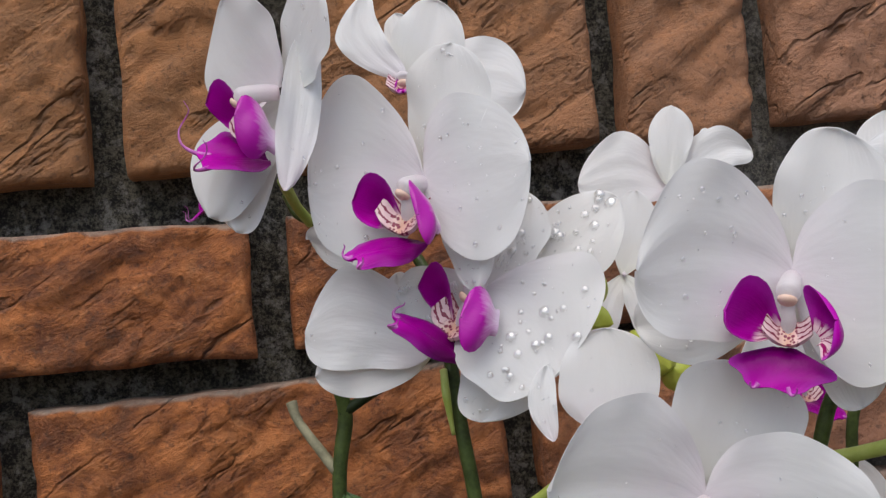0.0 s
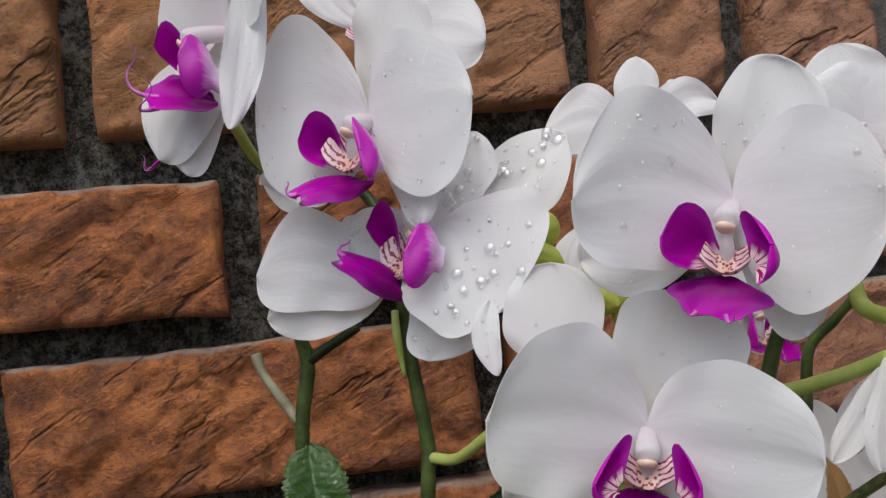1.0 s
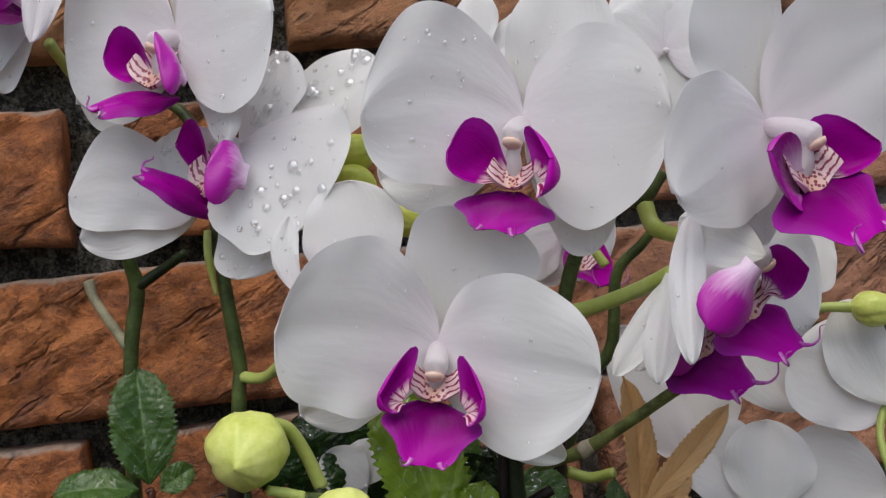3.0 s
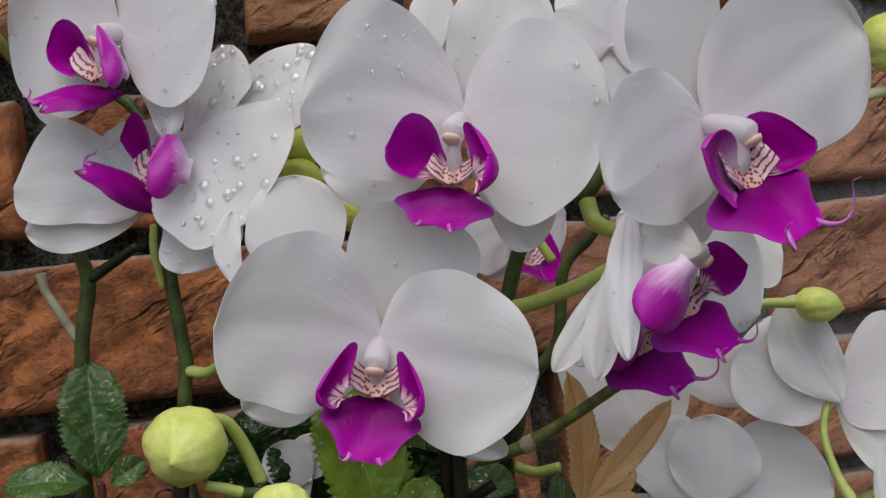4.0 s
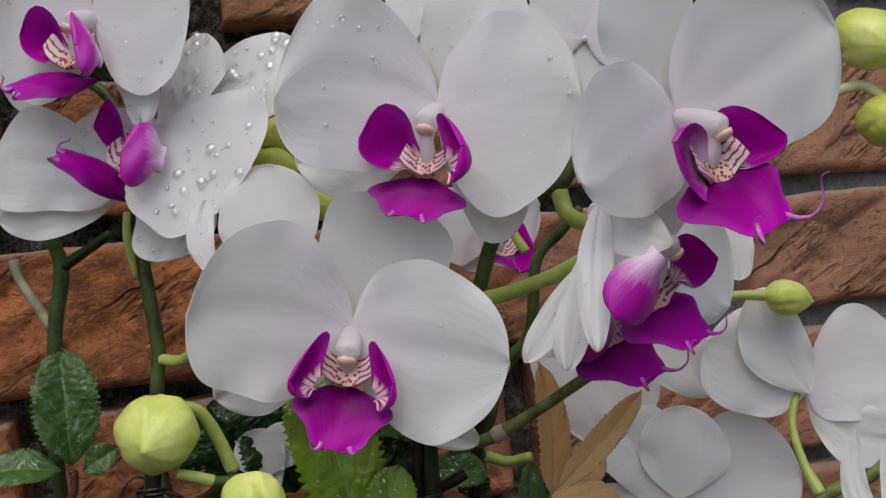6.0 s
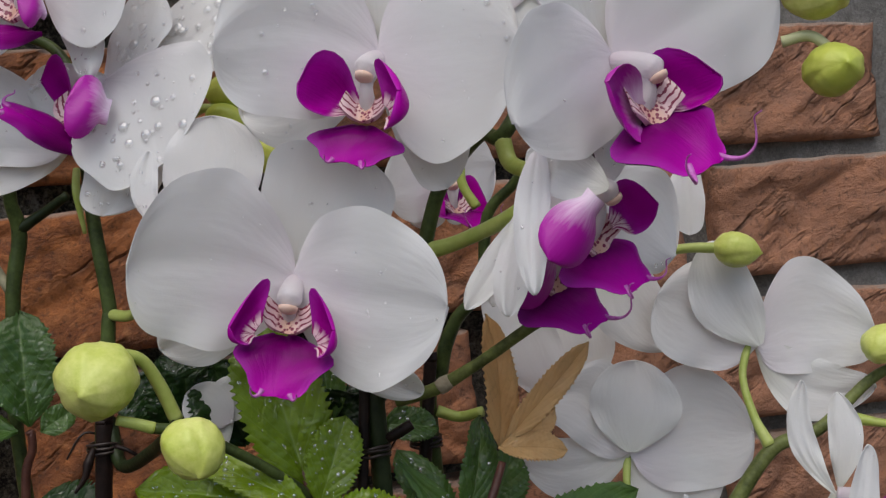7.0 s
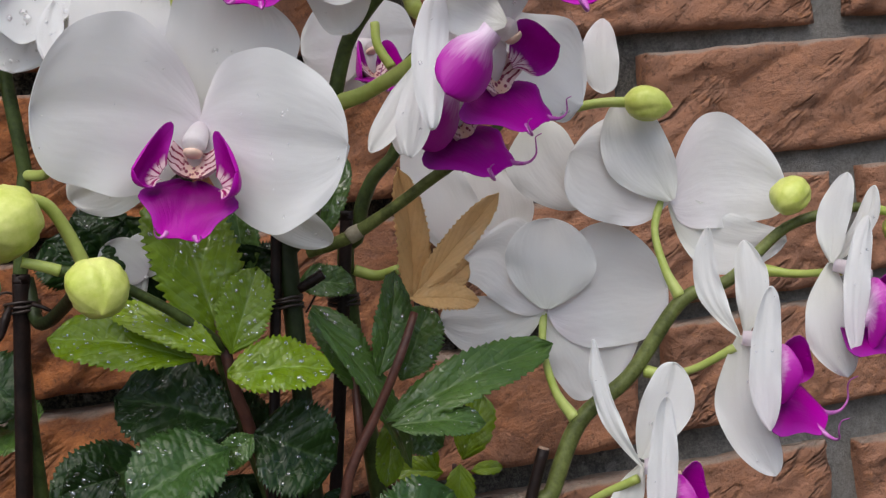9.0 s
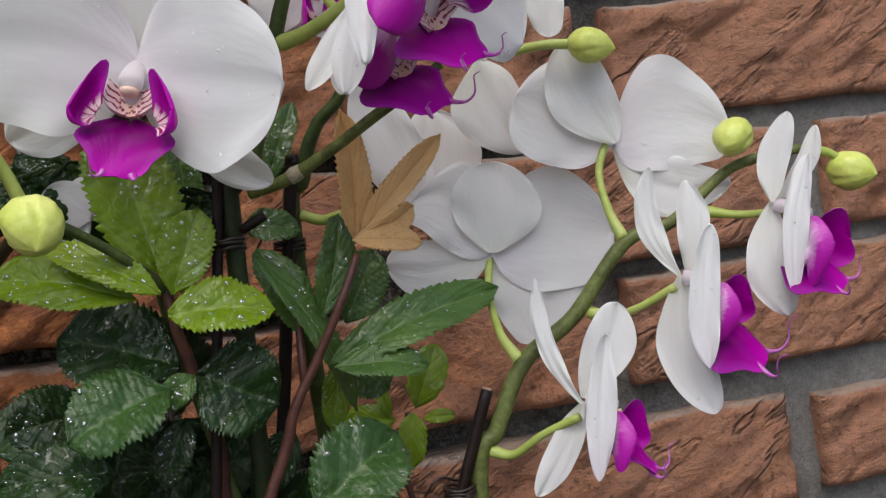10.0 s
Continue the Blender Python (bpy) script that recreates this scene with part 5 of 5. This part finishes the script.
# ---- stakes ----
def stake(low, top, radius, label, cut=False):
    """A straight rod from the ground through low up to top."""
    a, b = Vector(low), Vector(top)
    points = [b + (a - b) * (b.z / (b.z - a.z)), a, b]
    s = thing("stake", (points[0][0], points[0][1], 0.0), label, "stake", "plant stakes")
    stem(s, points, (radius, radius * 0.97, radius), M_STAKE, "rod", sides=10)
    if cut:
        a, b = Vector(points[-2]), Vector(points[-1])
        d = (b - a).normalized()
        stem(s, [b - d * 0.0002, b + d * 0.0006], (radius * 0.92, radius * 0.9), M_CUT, "cut_end", "pale cut end", 10, 1)
    return s


def tie(stake_ob, centre, radius, seed):
    """Thin wire wound a few times round stake and stem, with loose ends."""
    rnd = np.random.RandomState(seed)
    c = Vector(centre)
    pts = [c + Vector((radius * math.cos(k * 0.7), radius * math.sin(k * 0.7), 0.00016 * k + rnd.uniform(-0.0005, 0.0005))) for k in range(30)]
    stem(stake_ob, pts, (0.0006, 0.0006), M_WIRE, "wire_tie", "dark wire wound round stake and stem", 6, 3)
    end = pts[-1]
    stem(stake_ob, [end, end + Vector((-0.008, -0.004, 0.003)), end + Vector((-0.015, -0.002, -0.006))], (0.0006, 0.0004), M_WIRE, "wire_end", "", 6, 4)


s1 = stake((0.1653, 0.446, 0.2489), (0.1679, 0.446, 0.2735), 0.0033, "dark wet stake tied to an orchid spike")
tie(s1, (0.167, 0.448, 0.2609), 0.0062, 1)
stem(s1, [(0.1637, 0.44, 0.2644), (0.1615, 0.438, 0.2596), (0.1599, 0.437, 0.2548), (0.1561, 0.436, 0.25)], (0.0010, 0.0018, 0.0012, 0.0005), M_STAKE, "tie_strip", "dark strip hanging from the tie", 6, 4)
stem(s1, [(0.1715, 0.44, 0.2643), (0.1762, 0.438, 0.2622), (0.1804, 0.439, 0.2583)], (0.0010, 0.0008, 0.0006), M_STAKE, "tie_strip", "", 6, 4)
s2 = stake((0.2557, 0.402, 0.2573), (0.2589, 0.403, 0.2822), 0.0020, "thin dark stake beside a green spike")
tie(s2, (0.2596, 0.404, 0.2547), 0.0056, 2)
stem(s2, [(0.2642, 0.399, 0.2613), (0.2681, 0.397, 0.2633), (0.2725, 0.396, 0.2656)], (0.0017, 0.0020, 0.0019), M_STAKE, "clip", "dark flat clip", 4, 2)
s3 = stake((0.2841, 0.434, 0.2584), (0.2879, 0.434, 0.2835), 0.0026, "dark stake tied to a rear spike")
tie(s3, (0.2838, 0.438, 0.2495), 0.0058, 3)
s4 = stake((0.329, 0.391, 0.1578), (0.343, 0.391, 0.1947), 0.0022, "dark stake with a cut pale end", True)
tie(s4, (0.3295, 0.393, 0.1572), 0.0055, 4)

# ---- leafy shoots among the orchids ----
shoot_one = thing("shrub", (0.235, 0.41, 0.0), "leafy shoot with glossy wet serrated leaves, lime and dark green", "shrub", "leafy shoots")
stem(shoot_one, [(0.235, 0.415, 0.0), (0.2479, 0.41, 0.1664), (0.2424, 0.402, 0.212), (0.2386, 0.398, 0.2289), (0.2361, 0.398, 0.2468), (0.2342, 0.402, 0.2546)], (0.0028, 0.0026, 0.0022, 0.0021, 0.002, 0.0016), M_REDSTEM, label="red-brown woody shoot")
for k, (b, t, w, mat, fc) in enumerate((
        ((0.2353, 0.4, 0.2483), (0.2229, 0.4155, 0.3042), 0.0244, M_LEAF_FRESH, (0.1, -1, 0.3)),
        ((0.2384, 0.394, 0.2426), (0.2509, 0.401, 0.2706), 0.0144, M_LEAF_FRESH, (0, -1, 0.25)),
        ((0.2362, 0.388, 0.2361), (0.2718, 0.3864, 0.2343), 0.017, M_LEAF_LIME, (0, -0.75, 0.65)),
        ((0.2264, 0.388, 0.2428), (0.1792, 0.3992, 0.2557), 0.018, M_LEAF_LIME, (0, -0.75, 0.65)),
        ((0.2348, 0.384, 0.2443), (0.1986, 0.3956, 0.264), 0.0101, M_LEAF_LIME, (0, -0.85, 0.5)),
        ((0.2377, 0.4, 0.2169), (0.1979, 0.4085, 0.2314), 0.0273, M_LEAF_DARK_SHADED, (0, -0.85, 0.5)),
        ((0.2431, 0.396, 0.2144), (0.2694, 0.3925, 0.2003), 0.0263, M_LEAF_DARK_SHADED, (0, -1, 0.25)),
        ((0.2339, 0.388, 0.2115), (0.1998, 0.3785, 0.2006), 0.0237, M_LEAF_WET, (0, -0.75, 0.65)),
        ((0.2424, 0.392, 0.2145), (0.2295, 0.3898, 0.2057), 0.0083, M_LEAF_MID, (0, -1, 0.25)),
        ((0.2127, 0.39, 0.1859), (0.1739, 0.3907, 0.1871), 0.0187, M_LEAF_DARK_SHADED, (0, -0.85, 0.5)),
        ((0.1965, 0.41, 0.2036), (0.1767, 0.4092, 0.2005), 0.0121, M_LEAF_DARK_SHADED, (0, -1, 0.25)),
        ((0.2378, 0.4, 0.199), (0.2271, 0.3947, 0.1777), 0.0102, M_LEAF_DARK_SHADED, (0, -1, 0.25)),
        ((0.2066, 0.425, 0.2907), (0.1901, 0.4261, 0.2949), 0.0093, M_LEAF_DARK_SHADED, (0, -1, 0.25)),
        ((0.2475, 0.42, 0.2658), (0.2466, 0.4273, 0.295), 0.0108, M_LEAF_MID, (0, -1, 0.25)),
        ((0.278, 0.445, 0.2744), (0.2929, 0.4531, 0.3068), 0.0082, M_LEAF_MID, (0, -1, 0.25)))):
    leaf(shoot_one, b, t, w, mat, fc, seed=k, drops=45 if k < 5 else 20)
# leaves behind the blooms, their colour darkened for the shade there
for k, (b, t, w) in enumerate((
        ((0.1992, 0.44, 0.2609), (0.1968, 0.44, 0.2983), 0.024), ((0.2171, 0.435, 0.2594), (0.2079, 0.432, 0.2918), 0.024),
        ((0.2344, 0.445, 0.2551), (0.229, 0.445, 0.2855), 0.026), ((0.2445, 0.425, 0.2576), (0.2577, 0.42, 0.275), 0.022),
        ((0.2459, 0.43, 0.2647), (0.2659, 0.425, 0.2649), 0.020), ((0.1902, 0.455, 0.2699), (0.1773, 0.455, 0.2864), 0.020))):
    leaf(shoot_one, b, t, w, M_LEAF_DARK_SHADED, (0.1, -1, 0.3), seed=150 + k, drops=16)
# the lower leaves behind, dark green with the foliage's shade put into their colour
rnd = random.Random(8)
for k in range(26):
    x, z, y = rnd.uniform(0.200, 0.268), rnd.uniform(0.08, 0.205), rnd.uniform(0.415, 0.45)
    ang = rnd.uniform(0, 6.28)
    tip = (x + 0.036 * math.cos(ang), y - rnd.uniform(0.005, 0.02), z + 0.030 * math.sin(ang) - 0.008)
    leaf(shoot_one, (x, y, z), tip, rnd.uniform(0.022, 0.028), M_LEAF_DARK_SHADED, (rnd.uniform(-0.4, 0.4), -1, rnd.uniform(0.1, 0.8)), seed=200 + k)

shoot_two = thing("shrub", (0.285, 0.42, 0.0), "leafy shoot with a young bronze tip and dark wet leaves", "shrub", "leafy shoots")
stem(shoot_two, [(0.180, 0.398, 0.0), (0.262, 0.398, 0.1654), (0.2745, 0.397, 0.1959), (0.2855, 0.396, 0.2146), (0.2955, 0.394, 0.2334), (0.3032, 0.398, 0.2481)], (0.0026, 0.0022, 0.0019, 0.0017, 0.0016, 0.0014), M_REDSTEM, label="red-brown hairy shoot")
stem(shoot_two, [(0.2803, 0.405, 0.2039), (0.2802, 0.405, 0.212), (0.2812, 0.41, 0.2277)], (0.0018, 0.0016, 0.0014), M_REDSTEM)
for k, (b, t, w, mat, fc) in enumerate((
        ((0.3036, 0.402, 0.253), (0.3044, 0.4022, 0.2995), 0.0106, M_LEAF_BROWN, (0.3, -1, 0)),
        ((0.3054, 0.4, 0.2549), (0.3361, 0.3908, 0.2868), 0.0082, M_LEAF_BROWN, (-0.3, -1, 0)),
        ((0.3021, 0.398, 0.2531), (0.3265, 0.3961, 0.2499), 0.0090, M_LEAF_BROWN, (0, -0.85, 0.5)),
        ((0.3085, 0.406, 0.252), (0.3287, 0.4141, 0.262), 0.0086, M_LEAF_BROWN, (0.3, -1, 0.2)),
        ((0.289, 0.404, 0.2268), (0.3014, 0.4161, 0.2625), 0.0116, M_LEAF_MID, (0.4, -1, 0.2)),
        ((0.2988, 0.416, 0.2221), (0.3134, 0.4224, 0.2476), 0.015, M_LEAF_MID, (0, -1, 0.25)),
        ((0.2857, 0.41, 0.2184), (0.2704, 0.421, 0.2534), 0.0139, M_LEAF_MID, (0.2, -1, 0.4)),
        ((0.2674, 0.404, 0.2527), (0.3012, 0.4136, 0.19), 0.0094, M_LEAF_MID, (0.6, -0.8, 0.2)),
        ((0.2892, 0.402, 0.2101), (0.3576, 0.4133, 0.2293), 0.0147, M_LEAF_MID, (0, -0.85, 0.5)),
        ((0.2906, 0.398, 0.2091), (0.3242, 0.3958, 0.2065), 0.0113, M_LEAF_MID, (0, -0.75, 0.65)),
        ((0.2669, 0.432, 0.261), (0.2878, 0.43, 0.2576), 0.0113, M_LEAF_MID, (0, -0.85, 0.5)),
        ((0.2772, 0.386, 0.1629), (0.3114, 0.4016, 0.1825), 0.0257, M_LEAF_WET, (0.1, -0.85, 0.5)),
        ((0.2963, 0.43, 0.2062), (0.2904, 0.4239, 0.1817), 0.0089, M_LEAF_FRESH, (0, -1, 0.25)),
        ((0.2966, 0.43, 0.2083), (0.3138, 0.4262, 0.1933), 0.0149, M_LEAF_MID, (0, -1, 0.25)),
        ((0.2756, 0.42, 0.1852), (0.2591, 0.4146, 0.1637), 0.0122, M_LEAF_DARK_SHADED, (0, -1, 0.25)))):
    leaf(shoot_two, b, t, w, mat, fc, seed=40 + k, drops=0 if k < 4 else 20)

shoot_three = thing("shrub", (0.145, 0.525, 0.0), "small leafy shoot with toothed green leaves near the wall", "shrub", "leafy shoots")
stem(shoot_three, [(0.145, 0.526, 0.0), (0.1269, 0.526, 0.2125), (0.1317, 0.523, 0.2567), (0.1308, 0.522, 0.263)], (0.002, 0.002, 0.0018, 0.0015), M_REDSTEM, label="thin red-brown shoot")
for k, (b, t, w, mat, fc) in enumerate((
        ((0.1313, 0.523, 0.2648), (0.1301, 0.5327, 0.3138), 0.0217, M_LEAF_MID, (0.1, -1, 0.2)),
        ((0.1269, 0.52, 0.2635), (0.0923, 0.5224, 0.2662), 0.0144, M_LEAF_MID, (0, -0.75, 0.65)),
        ((0.1359, 0.52, 0.2623), (0.1501, 0.522, 0.2701), 0.0095, M_LEAF_MID, (0, -1, 0.25)),
        ((0.1299, 0.52, 0.2324), (0.1553, 0.5, 0.2186), 0.028, M_LEAF_DARK_SHADED, (0, -0.8, 0.6)),
        ((0.1453, 0.52, 0.2077), (0.1585, 0.5, 0.2047), 0.022, M_LEAF_MID, (0, -0.8, 0.6)))):
    leaf(shoot_three, b, t, w, mat, fc, seed=70 + k)

shoot_four = thing("shrub", (0.37, 0.50, 0.0), "fresh lime-green shoot standing close to the wall", "shrub", "leafy shoots")
stem(shoot_four, [(0.365, 0.50, 0.0), (0.3302, 0.5, 0.1303), (0.3316, 0.5, 0.1531), (0.332, 0.5, 0.1683)], (0.0016, 0.0015, 0.0013, 0.001), M_REDSTEM)
for k, (b, t, w, fc) in enumerate((
        ((0.336, 0.5, 0.1697), (0.35, 0.5065, 0.1958), 0.0134, (0, -1, 0.25)),
        ((0.3266, 0.5, 0.1653), (0.3036, 0.5023, 0.1692), 0.0096, (0, -0.85, 0.5)),
        ((0.3337, 0.495, 0.169), (0.3283, 0.4891, 0.1454), 0.0106, (0, -1, 0.25)),
        ((0.3242, 0.5, 0.1665), (0.3197, 0.505, 0.1864), 0.005, (0, -1, 0.25)),
        ((0.3383, 0.495, 0.1652), (0.3526, 0.4949, 0.165), 0.0053, (0, -0.85, 0.5)))):
    leaf(shoot_four, b, t, w, M_LEAF_LIME, fc, teeth=7, seed=90 + k)

# ---- ground and wall ----
def ground():
    bm = bmesh.new()
    bmesh.ops.create_grid(bm, x_segments=60, y_segments=60, size=30.0)
    for v in bm.verts:
        v.co.z = 0.015 * noise.noise(v.co * 0.7) - 0.02
    me = bpy.data.meshes.new("ground")
    bm.to_mesh(me)
    bm.free()
    me.materials.append(M_SOIL)
    tagged(new("ground", me), "dark wet garden soil at the foot of the wall", "ground", kind="structure")


ground()

WALL_Y = 0.620


def wall():
    """The mortar bed, set back behind the faces of the bricks."""
    nx, nz = 150, 70
    xs, zs = np.linspace(-1.2, 1.8, nx), np.linspace(-0.1, 1.6, nz)
    verts = []
    for z in zs:
        for x in xs:
            d = 0.003 * noise.noise(Vector((x * 45, 3.1, z * 45))) + 0.002 * noise.noise(Vector((x * 130, 7.7, z * 130)))
            verts.append((x, WALL_Y + 0.030 - 0.018 * min(max((x - 0.36) / 0.2, 0.0), 1.0) + d, z))
    faces = [(j * nx + i, j * nx + i + 1, (j + 1) * nx + i + 1, (j + 1) * nx + i) for j in range(nz - 1) for i in range(nx - 1)]
    k = len(verts)
    verts += [(x, 0.78, z) for z in (-0.1, 1.6) for x in (-1.2, 1.8)]
    faces += [(k + 1, k, k + 2, k + 3), (0, (nz - 1) * nx, k + 2, k), (nx - 1, k + 1, k + 3, nz * nx - 1)]
    faces += [tuple([*range(nx - 1, -1, -1), k, k + 1]), tuple([*range((nz - 1) * nx, nz * nx), k + 3, k + 2])]
    ob = new("wall_north", mesh_of("wall_north", verts, faces))
    ob.data.materials.append(M_MORTAR)
    return tagged(ob, "rustic brick wall with deep dark mossy mortar joints", "brick wall", kind="structure")


wall_ob = wall()


def brick_mesh(w, h, seed):
    """One rough-faced brick, its split face towards -y, lower left corner at the origin."""
    rnd = np.random.RandomState(seed)
    o = Vector(rnd.rand(3) * 50)
    nx, nz = (70, 22) if w > h else (22, 70)
    verts = []
    for j in range(nz):
        for i in range(nx):
            u, v = i / (nx - 1), j / (nz - 1)
            x, z = u * w, v * h
            p = Vector((x, 0, z))
            e = min(x, w - x, z, h - z)
            rid = 1 - abs(noise.noise(Vector((8 * (0.84 * x + 0.54 * z), 0, 46 * (0.84 * z - 0.54 * x))) + o) + 0.25 * noise.noise(p * 70 + o))
            d = -0.0026 * noise.noise(p * 20 + o) - 0.0036 * noise.noise(Vector((22 * (0.84 * x + 0.54 * z), 1, 75 * (0.84 * z - 0.54 * x))) - o) - 0.0016 * noise.noise(p * 150 + o) + 0.0035 * max(0.0, rid - 0.90) / 0.10
            d += 0.0035 * max(0.0, 1 - e / 0.004) ** 2
            jig = 0.0014 * max(0.0, 1 - e / 0.012)
            verts.append((x + jig * noise.noise(p * 50 + o), d, z + jig * noise.noise(p * 50 - o)))
    faces = [(j * nx + i, j * nx + i + 1, (j + 1) * nx + i + 1, (j + 1) * nx + i) for j in range(nz - 1) for i in range(nx - 1)]
    rim = [i for i in range(nx)] + [j * nx + nx - 1 for j in range(1, nz)] + [(nz - 1) * nx + i for i in range(nx - 2, -1, -1)] + [j * nx for j in range(nz - 2, 0, -1)]
    k = len(verts)
    verts += [(verts[i][0], 0.05, verts[i][2]) for i in rim]
    for a in range(len(rim)):
        b = (a + 1) % len(rim)
        faces.append((rim[b], rim[a], k + a, k + b))
    return mesh_of("brick", verts, faces)


def lay_bricks():
    rnd = random.Random(5)
    kinds = [brick_mesh(0.231, 0.0645, 100 + k) for k in range(9)]
    soldiers = [brick_mesh(0.0670, 0.231, 200 + k) for k in range(6)]
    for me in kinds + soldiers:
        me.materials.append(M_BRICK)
    # each course: the left edge of one brick, the spacing, then bottom and top at x = 0.06 and at x = 0.58
    courses = [(0.1180, 0.2475, 0.3745, 0.4410, 0.3615, 0.4260), (-0.0140, 0.2510, 0.2855, 0.3560, 0.2885, 0.3490),
               (0.1130, 0.2500, 0.2030, 0.2740, 0.2130, 0.2750), (-0.0140, 0.2500, 0.1210, 0.1910, 0.1400, 0.1990),
               (0.0930, 0.2525, 0.0380, 0.1090, 0.0600, 0.1160), (-0.0300, 0.2520, -0.0440, 0.0260, -0.0200, 0.0360)]
    for x0, step, low_a, top_a, low_b, top_b in courses:
        for k in range(-4, 6):
            x = x0 + step * k
            if -1.15 < x < 1.5:
                b = part("brick", rnd.choice(kinds), M_BRICK, wall_ob)
                low, top = (p + (q - p) * (x - 0.06) / 0.52 for p, q in ((low_a, low_b), (top_a, top_b)))
                fall = math.degrees(math.atan(-((low_b - low_a) + (top_b - top_a)) / 2 / 0.52))
                high = min(max(top - low, 0.050), 0.074)
                b.matrix_basis = pose(x + rnd.uniform(-0.0015, 0.0015), WALL_Y + rnd.uniform(-0.003, 0.003), low + rnd.uniform(-0.001, 0.001), 0, fall + rnd.uniform(-0.5, 0.5), 0) @ Matrix.Diagonal(((step - 0.019) / 0.231, 1, high / 0.0645, 1))
    for k in range(-12, 18):
        b = part("brick", rnd.choice(soldiers), M_BRICK, wall_ob)
        b.matrix_basis = pose(0.0440 + 0.0857 * k, WALL_Y + rnd.uniform(-0.003, 0.003), 0.4640 - 0.0005 * k + rnd.uniform(-0.003, 0.003), 0, rnd.uniform(-0.4, 0.8) + 1.5, 0)
    for row in range(10):
        for k in range(-4, 6):
            b = part("brick", rnd.choice(kinds), M_BRICK, wall_ob)
            b.matrix_basis = pose(0.12 * (row % 2) + 0.2520 * k, WALL_Y + rnd.uniform(-0.003, 0.003), 0.715 + 0.083 * row, 0, rnd.uniform(-0.5, 0.5), 0)


lay_bricks()
